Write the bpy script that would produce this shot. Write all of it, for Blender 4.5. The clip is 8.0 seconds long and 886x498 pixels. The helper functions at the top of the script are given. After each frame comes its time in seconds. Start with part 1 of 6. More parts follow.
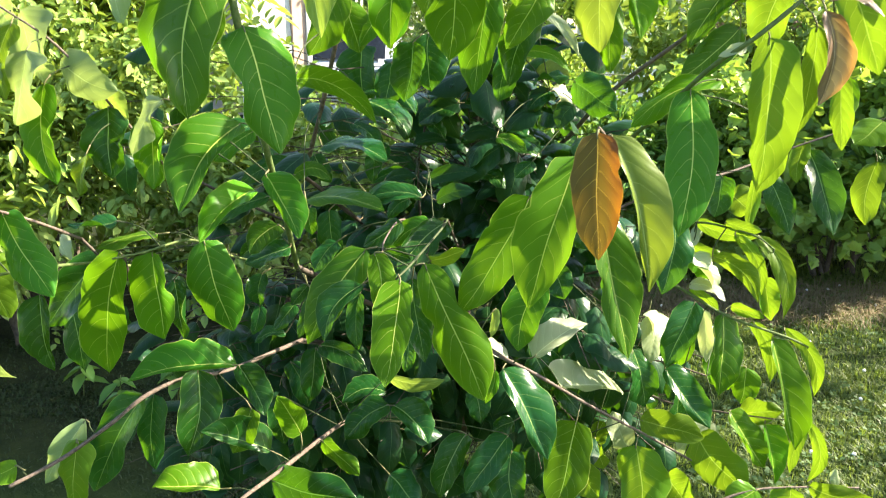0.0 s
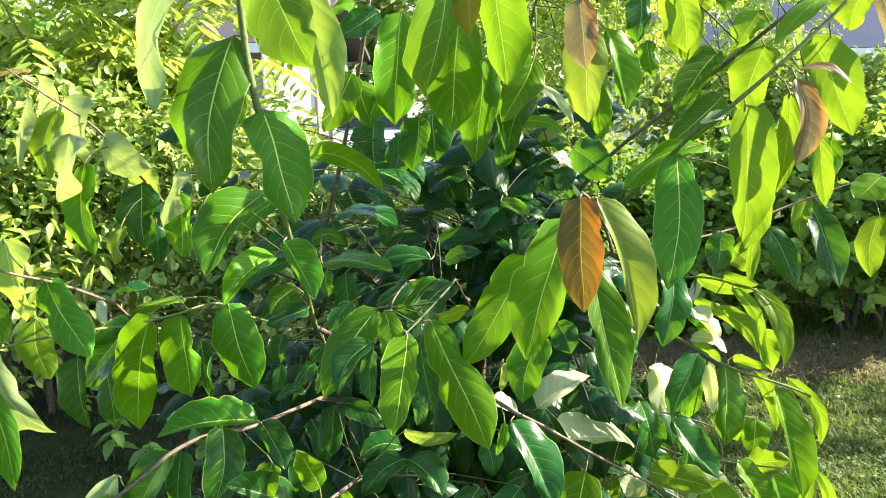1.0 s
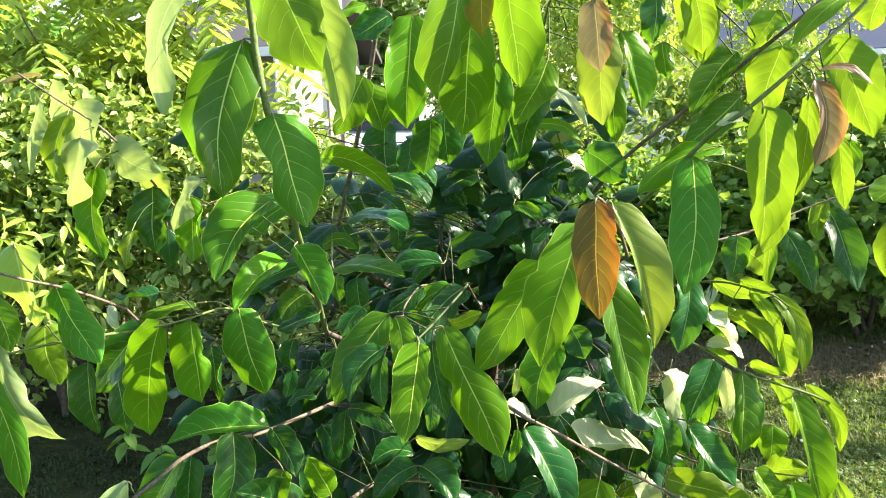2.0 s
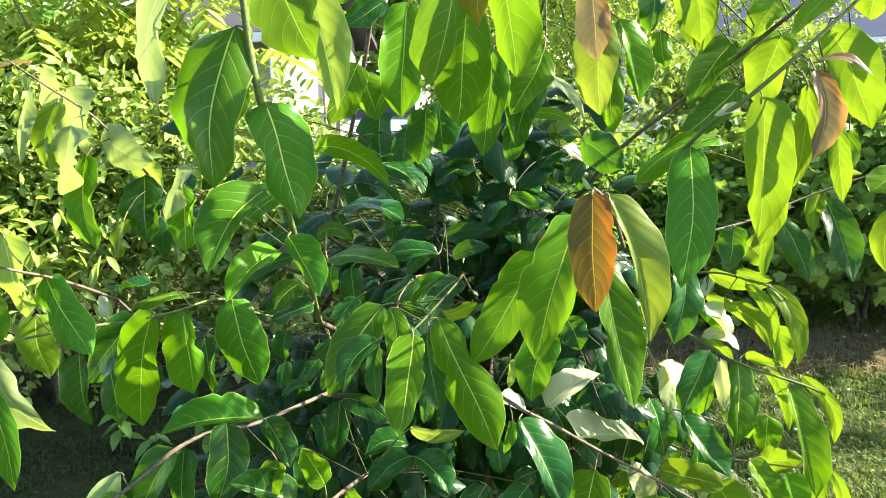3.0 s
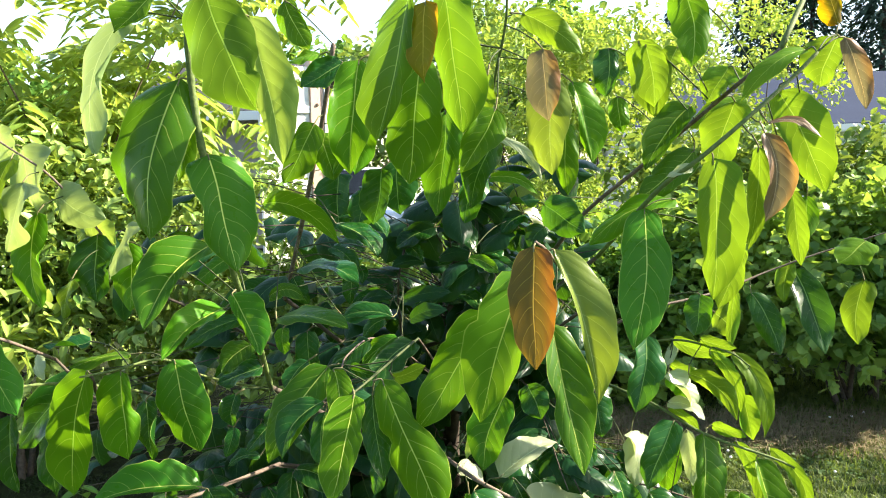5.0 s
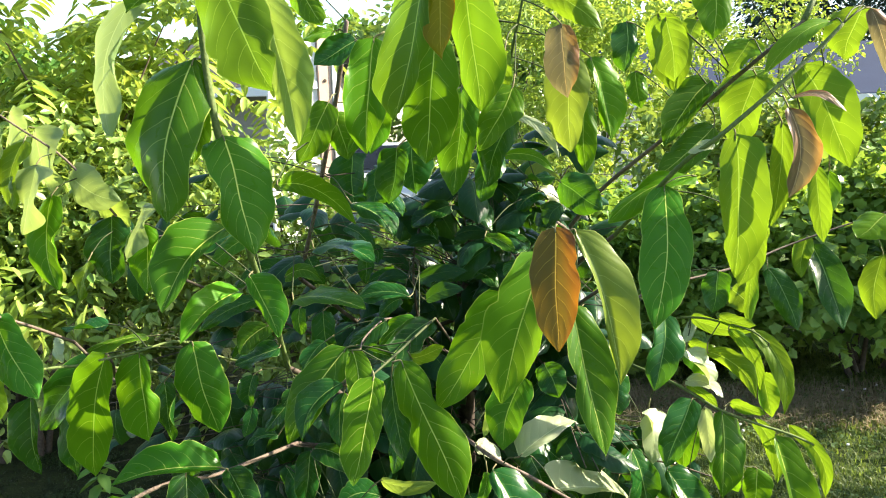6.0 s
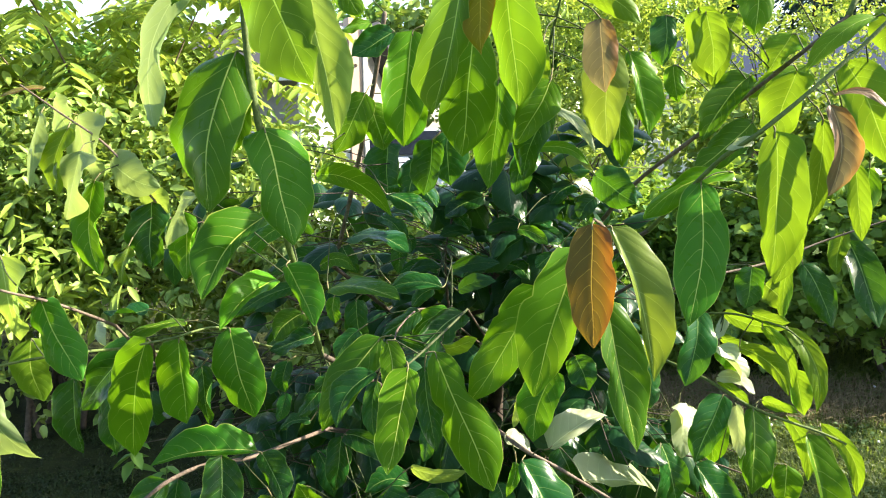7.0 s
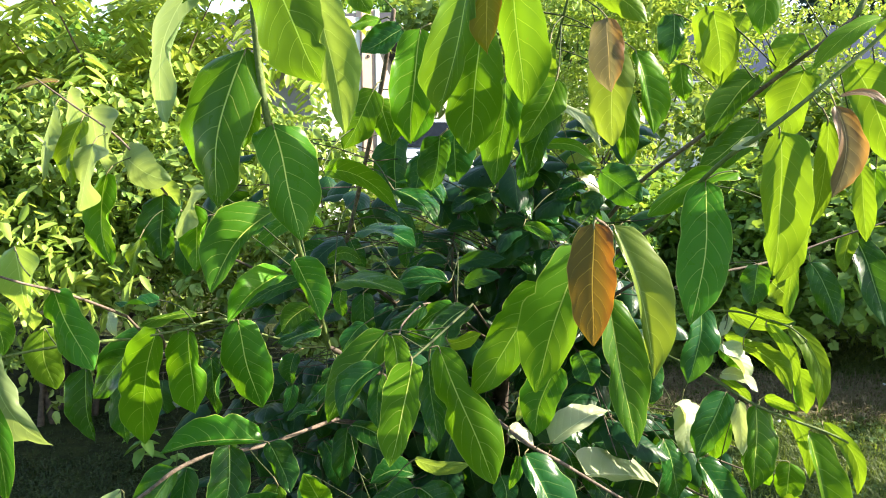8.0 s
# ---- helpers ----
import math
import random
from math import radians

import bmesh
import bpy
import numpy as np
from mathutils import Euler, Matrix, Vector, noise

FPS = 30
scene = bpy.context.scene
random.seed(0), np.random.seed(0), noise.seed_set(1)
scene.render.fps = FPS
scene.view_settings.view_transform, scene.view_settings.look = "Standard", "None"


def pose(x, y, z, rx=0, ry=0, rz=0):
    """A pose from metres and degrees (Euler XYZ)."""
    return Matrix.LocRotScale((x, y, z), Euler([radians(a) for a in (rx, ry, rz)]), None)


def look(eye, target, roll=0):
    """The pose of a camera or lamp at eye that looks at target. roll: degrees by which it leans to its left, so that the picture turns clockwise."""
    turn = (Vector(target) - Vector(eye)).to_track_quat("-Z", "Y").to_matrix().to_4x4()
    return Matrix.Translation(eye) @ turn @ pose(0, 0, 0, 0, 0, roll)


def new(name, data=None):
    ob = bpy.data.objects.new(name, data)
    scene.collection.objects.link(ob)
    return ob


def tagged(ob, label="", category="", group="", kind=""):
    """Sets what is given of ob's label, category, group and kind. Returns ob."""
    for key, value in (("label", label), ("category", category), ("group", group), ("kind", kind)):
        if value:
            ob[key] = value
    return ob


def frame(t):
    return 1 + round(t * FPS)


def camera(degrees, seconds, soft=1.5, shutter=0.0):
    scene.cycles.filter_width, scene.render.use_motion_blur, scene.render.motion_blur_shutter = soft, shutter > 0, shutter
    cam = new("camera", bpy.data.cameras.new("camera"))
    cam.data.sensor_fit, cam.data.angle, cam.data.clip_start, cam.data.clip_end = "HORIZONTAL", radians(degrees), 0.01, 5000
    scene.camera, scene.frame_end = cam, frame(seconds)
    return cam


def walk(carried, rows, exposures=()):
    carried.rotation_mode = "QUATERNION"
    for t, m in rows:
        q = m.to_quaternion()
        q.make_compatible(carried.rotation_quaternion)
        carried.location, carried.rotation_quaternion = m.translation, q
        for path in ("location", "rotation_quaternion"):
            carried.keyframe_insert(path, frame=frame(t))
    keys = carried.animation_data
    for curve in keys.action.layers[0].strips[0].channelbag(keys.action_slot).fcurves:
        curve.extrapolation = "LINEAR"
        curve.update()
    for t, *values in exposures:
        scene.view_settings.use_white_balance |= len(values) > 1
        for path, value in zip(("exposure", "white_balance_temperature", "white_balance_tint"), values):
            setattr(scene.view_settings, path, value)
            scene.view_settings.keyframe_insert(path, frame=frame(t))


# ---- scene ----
cam = camera(60.5, 8.0, 1.0, 0.3)
PATH = [
    (0, (0.028, 0.003, 1.453), (-0.104, 1.921, 0.902), 0.2),
    (0.5, (0.057, -0.046, 1.463), (-0.114, 1.898, 1.024), -0.5),
    (1, (0.058, -0.058, 1.465), (-0.144, 1.893, 1.074), -1.5),
    (1.5, (0.057, -0.053, 1.465), (-0.176, 1.898, 1.092), -1.7),
    (3, (0.056, -0.037, 1.468), (-0.165, 1.906, 1.051), -1.5),
    (3.5, (0.058, -0.033, 1.469), (-0.14, 1.913, 1.052), -1.4),
    (4, (0.073, -0.024, 1.459), (-0.097, 1.94, 1.118), -2.8),
    (4.2, (0.087, -0.028, 1.454), (-0.099, 1.942, 1.169), -4.6),
    (5.3, (0.1, -0.005, 1.44), (-0.095, 1.974, 1.226), 0.1),
    (5.5, (0.093, 0.0, 1.44), (-0.093, 1.976, 1.2), -0.7),
    (6, (0.089, -0.007, 1.446), (-0.128, 1.962, 1.167), -1.3),
    (6.5, (0.083, -0.01, 1.451), (-0.165, 1.952, 1.152), -0.6),
    (7, (0.081, -0.014, 1.455), (-0.206, 1.94, 1.14), -0.6),
    (7.5, (0.084, -0.017, 1.456), (-0.247, 1.927, 1.125), -0.3),
    (8, (0.089, -0.023, 1.462), (-0.226, 1.923, 1.125), -0.1),
]
walk(cam, [(t, look(eye, target, roll)) for t, eye, target, roll in PATH],
     [(0, 2.30, 7000, 11), (1.0, 2.38, 7000, 11), (3.5, 2.38, 7000, 11), (4.2, 2.31, 7000, 11), (5.4, 2.02, 7000, 11), (8, 2.08, 7000, 11)])

# ---------------------------------------------------------------- light
SUN_AZ, SUN_EL = 74.0, 34.0          # degrees: to the right of straight ahead, above the horizon
world = bpy.data.worlds.new("sky")
world.use_nodes = True
scene.world = world
wn, wl = world.node_tree.nodes, world.node_tree.links
sky = wn.new("ShaderNodeTexSky")
sky.sky_type, sky.sun_disc = "NISHITA", False
sky.sun_elevation, sky.sun_rotation = radians(SUN_EL), radians(SUN_AZ)
sky.dust_density, sky.ozone_density = 1.0, 1.2
wl.new(sky.outputs[0], wn["Background"].inputs[0])
wn["Background"].inputs[1].default_value = 0.115
sun = new("sun", bpy.data.lights.new("sun", "SUN"))
sun.data.energy, sun.data.angle, sun.data.color = 5.0, radians(0.53), (1.0, 0.93, 0.80)
az, el = radians(SUN_AZ), radians(SUN_EL)
SUN_DIR = Vector((math.sin(az) * math.cos(el), math.cos(az) * math.cos(el), math.sin(el)))
sun.matrix_world = look(SUN_DIR * 40, (0, 0, 0))

# ---------------------------------------------------------------- materials
class Nodes:
    """A small wrapper that writes node trees as expressions."""
    def __init__(self, name):
        self.mat = bpy.data.materials.new(name)
        self.mat.use_nodes = True
        self.n, self.l = self.mat.node_tree.nodes, self.mat.node_tree.links
        self.bsdf = self.n["Principled BSDF"]
        self.out = self.n["Material Output"]

    def put(self, socket, value):
        if isinstance(value, bpy.types.NodeSocket):
            self.l.new(value, socket)
        elif isinstance(value, (tuple, list)) and len(value) == 3 and len(socket.default_value) == 4:
            socket.default_value = (*value, 1)
        else:
            socket.default_value = value

    def math(self, op, a, b=0.0, c=0.0):
        n = self.n.new("ShaderNodeMath")
        n.operation = op
        for i, v in enumerate((a, b, c)):
            self.put(n.inputs[i], v)
        return n.outputs[0]

    def ramp(self, a, lo, hi, to0=0.0, to1=1.0):
        n = self.n.new("ShaderNodeMapRange")
        n.interpolation_type = "SMOOTHSTEP"
        for i, v in enumerate((a, lo, hi, to0, to1)):
            self.put(n.inputs[i], v)
        return n.outputs[0]

    def mix(self, f, a, b):
        n = self.n.new("ShaderNodeMix")
        n.data_type = "RGBA"
        self.put(n.inputs[0], f), self.put(n.inputs[6], a), self.put(n.inputs[7], b)
        return n.outputs[2]

    def noise(self, scale, detail=3.0, vector=None, rough=0.5, out=0):
        n = self.n.new("ShaderNodeTexNoise")
        n.inputs["Scale"].default_value, n.inputs["Detail"].default_value, n.inputs["Roughness"].default_value = scale, detail, rough
        if vector is not None:
            self.l.new(vector, n.inputs["Vector"])
        return n.outputs[out]

    def coords(self, kind="Object"):
        return self.n.new("ShaderNodeTexCoord").outputs[kind]

    def bump(self, height, strength, distance):
        n = self.n.new("ShaderNodeBump")
        n.inputs["Strength"].default_value, n.inputs["Distance"].default_value = strength, distance
        self.l.new(height, n.inputs["Height"])
        return n.outputs[0]

    def surface(self, colour, rough=0.6, normal=None, spec=0.5, metal=0.0):
        self.put(self.bsdf.inputs["Base Color"], colour)
        self.put(self.bsdf.inputs["Roughness"], rough)
        self.put(self.bsdf.inputs["Specular IOR Level"], spec)
        self.put(self.bsdf.inputs["Metallic"], metal)
        if normal is not None:
            self.l.new(normal, self.bsdf.inputs["Normal"])
        return self.mat

    def through_light(self, colour, share, normal=None):
        """Lets part of the light through, as a leaf does."""
        tr, mx = self.n.new("ShaderNodeBsdfTranslucent"), self.n.new("ShaderNodeMixShader")
        self.put(tr.inputs[0], colour)
        if normal is not None:
            self.l.new(normal, tr.inputs["Normal"])
        mx.inputs[0].default_value = share
        self.l.new(self.bsdf.outputs[0], mx.inputs[1]), self.l.new(tr.outputs[0], mx.inputs[2])
        self.l.new(mx.outputs[0], self.out.inputs[0])
        return self.mat


def mat_leaf(name, top, glow, vein, share, rough=0.36, blush=None, spec=0.5, joined=False):
    """Leaf blade: pale midrib and side veins from the blade's own coordinates, mottled between them."""
    k = Nodes(name)
    uv = k.n.new("ShaderNodeUVMap").outputs[0]
    sep = k.n.new("ShaderNodeSeparateXYZ")
    k.l.new(uv, sep.inputs[0])
    u, v = k.math("MULTIPLY_ADD", sep.outputs[0], 2.0, -1.0), sep.outputs[1]
    a = k.math("ABSOLUTE", u)
    own = k.n.new("ShaderNodeNewGeometry").outputs["Random Per Island"] if joined else k.n.new("ShaderNodeObjectInfo").outputs["Random"]
    wob = k.noise(3.0, 2.0, uv)
    side = k.math("MULTIPLY", k.math("GREATER_THAN", u, 0.0), 0.45)
    s = k.math("ADD", k.math("MULTIPLY_ADD", v, 7.5, side), k.math("MULTIPLY", k.math("POWER", a, 1.35), -2.0))
    s = k.math("ADD", s, k.math("MULTIPLY", wob, 0.5))
    d = k.math("ABSOLUTE", k.math("SUBTRACT", k.math("FRACT", s), 0.5))
    lateral = k.ramp(d, 0.0, k.math("MULTIPLY_ADD", a, -0.018, 0.036), 1.0, 0.0)
    lateral = k.math("MULTIPLY", lateral, k.ramp(a, 0.55, 0.98, 1.0, 0.0))
    rib = k.ramp(a, k.math("MULTIPLY_ADD", v, -0.006, 0.012), k.math("MULTIPLY_ADD", v, -0.014, 0.036), 1.0, 0.0)
    obj = k.coords("Object")
    mott = k.noise(35.0, 4.0, obj)
    fine = k.noise(420.0, 2.0, obj)
    tone = k.math("ADD", k.math("MULTIPLY_ADD", mott, 0.5, 0.5), k.math("MULTIPLY_ADD", own, 0.4, -0.2))
    # reddish flush at the base and one side, with backlit orange painted in
    sunny_flush = k.ramp(k.math("MULTIPLY_ADD", u, -0.6, k.math("MULTIPLY", v, -0.30)), -0.02, 0.48)
    hsv = k.n.new("ShaderNodeHueSaturation")
    k.put(hsv.inputs["Hue"], k.math("MULTIPLY_ADD", own, 0.03, 0.485))
    k.put(hsv.inputs["Value"], tone)
    k.put(hsv.inputs["Color"], top if blush is None else k.mix(sunny_flush, top, blush))
    body = hsv.outputs[0]
    both = k.math("MAXIMUM", k.math("MULTIPLY", rib, 0.95), k.math("MULTIPLY", lateral, 0.50))
    col = k.mix(both, body, vein)
    # thin yellowish margin, lightened to paint rim light along the edge
    col = k.mix(k.ramp(a, 0.955, 0.995, 0.0, 0.5), col, vein)
    # tiny specks of wear
    speck = k.ramp(k.noise(160.0, 1.0, obj), 0.74, 0.80)
    col = k.mix(k.math("MULTIPLY", speck, 0.35), col, (0.16, 0.13, 0.03))
    swell = k.math("MULTIPLY_ADD", k.ramp(d, 0.0, 0.42), 0.34, k.math("MULTIPLY", fine, 0.06))
    height = k.math("SUBTRACT", swell, k.math("MULTIPLY", rib, 0.15))
    nrm = k.bump(height, 0.55, 0.0009)
    k.surface(col, k.math("MULTIPLY_ADD", mott, 0.18, rough - 0.09), nrm, spec)
    thick = k.math("MULTIPLY_ADD", k.noise(14.0, 2.0, obj), 0.7, k.math("MULTIPLY", mott, 0.5))
    glow2 = k.mix(k.ramp(thick, 0.35, 0.85), tuple(min(1, c * 1.12) for c in glow), tuple(c * 0.66 for c in glow))
    # glow is dimmed on the other side, painting backlight on one half only
    if blush is not None:
        glow2 = k.mix(sunny_flush, (glow[0] * 0.34, glow[1] * 0.55, glow[2]), glow2)
    glow2 = k.mix(k.math("MULTIPLY", both, 0.65), glow2, tuple(min(1, c * 1.3 + 0.05) for c in glow))
    return k.through_light(glow2, share, nrm)


LEAF = {
    # mature dark green, with some shade and a bluish sky sheen painted in
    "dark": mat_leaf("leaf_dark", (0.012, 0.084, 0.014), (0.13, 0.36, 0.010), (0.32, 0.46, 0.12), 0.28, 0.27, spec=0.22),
    "green": mat_leaf("leaf_green", (0.074, 0.215, 0.008), (0.20, 0.43, 0.010), (0.60, 0.67, 0.14), 0.36, 0.33, spec=0.12),
    "deep": mat_leaf("leaf_deep_green", (0.048, 0.170, 0.012), (0.17, 0.40, 0.010), (0.60, 0.67, 0.15), 0.33, 0.29, spec=0.14),
    "fresh": mat_leaf("leaf_fresh_green", (0.092, 0.215, 0.012), (0.195, 0.370, 0.014), (0.58, 0.66, 0.13), 0.40, 0.38, spec=0.14),
    "young": mat_leaf("leaf_young", (0.125, 0.272, 0.016), (0.250, 0.400, 0.016), (0.50, 0.60, 0.11), 0.42, 0.40, spec=0.14),
    # darker copy of the dark leaf, crown shade put into its colour
    "inner": mat_leaf("leaf_inner_shaded", (0.011, 0.058, 0.018), (0.11, 0.31, 0.008), (0.08, 0.17, 0.05), 0.20, 0.34, joined=True, spec=0.22),
    "light": mat_leaf("leaf_light", (0.25, 0.40, 0.070), (0.44, 0.60, 0.07), (0.56, 0.66, 0.24), 0.42, 0.40, spec=0.3),
    # pale leaf colour; on sunny shoots it paints sun glare onto green leaves
    "pale": mat_leaf("leaf_pale_glare", (0.40, 0.47, 0.25), (0.46, 0.55, 0.16), (0.56, 0.62, 0.36), 0.36, 0.45, spec=0.85),
    "under": mat_leaf("leaf_underside", (0.28, 0.39, 0.15), (0.38, 0.50, 0.11), (0.44, 0.53, 0.26), 0.42, 0.5, spec=0.3),
    "red": mat_leaf("leaf_red", (0.175, 0.145, 0.030), (0.66, 0.25, 0.008), (0.64, 0.56, 0.09), 0.34, 0.42, (0.20, 0.080, 0.042), spec=0.16),
    "amber": mat_leaf("leaf_amber", (0.23, 0.165, 0.010), (0.74, 0.38, 0.008), (0.56, 0.46, 0.08), 0.42, 0.40, (0.30, 0.105, 0.010), spec=0.15),
    "redpale": mat_leaf("leaf_redpale", (0.26, 0.165, 0.095), (0.62, 0.33, 0.07), (0.54, 0.46, 0.28), 0.36, 0.38, (0.27, 0.105, 0.040), spec=0.25),
    "olive": mat_leaf("leaf_olive", (0.205, 0.300, 0.050), (0.32, 0.43, 0.03), (0.52, 0.58, 0.20), 0.40, 0.36, spec=0.25),
}


def mat_bark(name, c1, c2, scale=90.0, bump=0.5):
    k = Nodes(name)
    obj = k.coords("Object")
    a, b = k.noise(scale, 5.0, obj, 0.6), k.noise(scale * 0.12, 2.0, obj)
    col = k.mix(k.ramp(k.math("ADD", a, k.math("MULTIPLY", b, 0.6)), 0.5, 1.1), c1, c2)
    return k.surface(col, 0.75, k.bump(a, bump, 0.002), 0.3)


TWIG = mat_bark("bark_twig", (0.075, 0.056, 0.042), (0.20, 0.150, 0.115), 240.0)
TWIG_GREEN = mat_bark("bark_green_twig", (0.062, 0.105, 0.024), (0.14, 0.18, 0.055), 240.0)
BARK = mat_bark("bark_trunk", (0.034, 0.026, 0.020), (0.11, 0.085, 0.062), 60.0, 0.9)
SHOOT = mat_bark("shoot_skin", (0.030, 0.050, 0.015), (0.072, 0.088, 0.032), 300.0, 0.2)
PETIOLE = mat_bark("petiole_skin", (0.12, 0.14, 0.045), (0.20, 0.16, 0.085), 300.0, 0.2)


def mat_far_leaf(name, c1, c2, glow, share, rough=0.45):
    """Leaves of the shrubs behind: each leaf has its own tone."""
    k = Nodes(name)
    geo = k.n.new("ShaderNodeNewGeometry")
    rnd = geo.outputs["Random Per Island"]
    patch = k.noise(1.6, 2.0, k.coords("Object"))
    f = k.math("MULTIPLY_ADD", rnd, 0.65, k.math("MULTIPLY", k.ramp(patch, 0.3, 0.7), 0.35))
    fine = k.noise(60.0, 2.0, k.coords("Object"))
    col = k.mix(f, c1, c2)
    k.surface(col, k.math("MULTIPLY_ADD", rnd, 0.25, rough - 0.12), k.bump(fine, 0.3, 0.004), 0.32)
    return k.through_light(k.mix(f, tuple(c * 0.7 for c in glow), glow), share)


FAR_YELLOW = mat_far_leaf("foliage_yellow_green", (0.17, 0.29, 0.040), (0.36, 0.47, 0.115), (0.50, 0.62, 0.08), 0.36, 0.38)
FAR_GREEN = mat_far_leaf("foliage_green", (0.048, 0.140, 0.016), (0.325, 0.430, 0.115), (0.39, 0.51, 0.06), 0.24, 0.36)
FAR_DEEP = mat_far_leaf("foliage_deep_green", (0.045, 0.150, 0.024), (0.140, 0.270, 0.050), (0.28, 0.46, 0.05), 0.34, 0.42)
FAR_BERRY = mat_far_leaf("foliage_berry", (0.045, 0.135, 0.022), (0.320, 0.470, 0.110), (0.40, 0.58, 0.06), 0.36, 0.45)
FAR_DARK = mat_far_leaf("foliage_conifer", (0.030, 0.060, 0.042), (0.065, 0.115, 0.080), (0.08, 0.16, 0.08), 0.20, 0.6)


def mat_plain(name, colour, rough, grain=40.0, vary=0.12, metal=0.0, bump=0.15, spec=0.5):
    k = Nodes(name)
    obj = k.coords("Object")
    a, b = k.noise(grain, 4.0, obj), k.noise(grain * 0.05, 3.0, obj)
    f = k.math("MULTIPLY_ADD", a, 0.5, k.math("MULTIPLY", b, 0.5))
    col = k.mix(f, tuple(c * (1 - vary) for c in colour), tuple(min(1, c * (1 + vary)) for c in colour))
    return k.surface(col, rough, k.bump(a, bump, 0.004), spec, metal)


def mat_ground():
    k = Nodes("lawn_soil")
    obj = k.coords("Object")
    a, b, c = k.noise(0.9, 4.0, obj), k.noise(14.0, 5.0, obj, 0.65), k.noise(120.0, 4.0, obj, 0.7)
    m = k.noise(2.6, 5.0, obj, 0.6)
    grass = k.mix(b, (0.016, 0.042, 0.008), (0.050, 0.085, 0.018))
    grass = k.mix(k.ramp(m, 0.42, 0.66), grass, k.mix(c, (0.030, 0.075, 0.012), (0.085, 0.105, 0.030)))
    straw = k.mix(c, (0.085, 0.070, 0.035), (0.20, 0.16, 0.085))
    col = k.mix(k.ramp(k.math("MULTIPLY_ADD", a, 0.7, k.math("MULTIPLY", b, 0.35)), 0.60, 0.80), grass, straw)
    # planting-bed humus under the shrubs, their shade painted in, with a ragged lawn edge
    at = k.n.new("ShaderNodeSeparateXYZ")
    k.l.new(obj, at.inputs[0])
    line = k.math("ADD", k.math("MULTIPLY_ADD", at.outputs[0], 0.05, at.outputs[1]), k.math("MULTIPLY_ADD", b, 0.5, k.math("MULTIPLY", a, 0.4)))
    bed_shade = k.math("MULTIPLY", k.ramp(line, 1.9, 3.0), k.ramp(at.outputs[0], -0.5, 0.5, 1.0, 0.0))
    col = k.mix(bed_shade, col, k.mix(k.ramp(k.math("MULTIPLY_ADD", b, 0.6, k.math("MULTIPLY", c, 0.4)), 0.35, 0.65), (0.008, 0.012, 0.003), (0.030, 0.042, 0.010)))
    return k.surface(col, 0.95, k.bump(c, 0.8, 0.02), 0.15)


GROUND = mat_ground()
GRASS = mat_far_leaf("grass_blades", (0.048, 0.092, 0.018), (0.130, 0.165, 0.046), (0.30, 0.42, 0.05), 0.35, 0.55)
STRAW = mat_far_leaf("dry_grass", (0.16, 0.125, 0.065), (0.30, 0.24, 0.13), (0.30, 0.24, 0.12), 0.25, 0.7)
CLOVER_LEAF = mat_far_leaf("clover_leaf", (0.030, 0.080, 0.016), (0.100, 0.170, 0.050), (0.22, 0.34, 0.05), 0.25, 0.5)
# darker copy of the lawn grass, with the border's shade in its colour
SHADE_TINTED_GRASS = mat_far_leaf("shade_tinted_grass_blades", (0.010, 0.026, 0.005), (0.034, 0.058, 0.013), (0.05, 0.09, 0.01), 0.2, 0.6)
CLOVER = mat_plain("clover_white", (0.78, 0.76, 0.70), 0.8)
SEED = mat_plain("dried_seed_head", (0.30, 0.19, 0.13), 0.9, 60.0, 0.3)
SIDING = mat_plain("siding_beige", (0.30, 0.275, 0.24), 0.7, 30.0, 0.10)
TRIM = mat_plain("trim_white", (0.80, 0.79, 0.76), 0.55, 30.0, 0.05)
POST_WOOD = mat_plain("post_pink_wood", (0.62, 0.43, 0.34), 0.7, 60.0, 0.15)
ROOF = mat_plain("roof_blue_grey", (0.024, 0.036, 0.070), 0.95, 25.0, 0.25, 0.0, 0.5, 0.1)
ROOF_DARK = mat_plain("roof_grey_shingle", (0.035, 0.035, 0.04), 0.85, 25.0, 0.3, 0.0, 0.5)
GLASS = mat_plain("window_glass", (0.02, 0.025, 0.03), 0.06, 5.0, 0.1, 0.0, 0.0)
PAINT = mat_plain("car_paint_silver", (0.62, 0.66, 0.72), 0.25, 200.0, 0.04, 0.35, 0.02)
RUBBER = mat_plain("tyre_rubber", (0.02, 0.02, 0.021), 0.85)
METAL = mat_plain("wheel_alloy", (0.55, 0.56, 0.58), 0.3, 80.0, 0.1, 0.9)
PLASTIC = mat_plain("dark_plastic", (0.03, 0.03, 0.035), 0.5)
LAMP = mat_plain("lamp_glass", (0.7, 0.72, 0.74), 0.1)

# ---------------------------------------------------------------- mesh helpers
def mesh_of(name, verts, faces, mats, uvs=None, slots=None, smooth=True):
    me = bpy.data.meshes.new(name)
    me.from_pydata(verts, [], faces)
    for m in mats:
        me.materials.append(m)
    if uvs is not None:
        layer = me.uv_layers.new(name="UVMap")
        loops = np.zeros(len(me.loops), dtype=np.int32)
        me.loops.foreach_get("vertex_index", loops)
        layer.data.foreach_set("uv", np.asarray(uvs, dtype=np.float32)[loops].ravel())
    if slots is not None:
        me.polygons.foreach_set("material_index", slots)
    me.polygons.foreach_set("use_smooth", [smooth] * len(me.polygons))
    me.update()
    return me


def part_mesh(name, me, parent, label=""):
    ob = new(name, me)
    ob.parent = parent
    return tagged(ob, label)


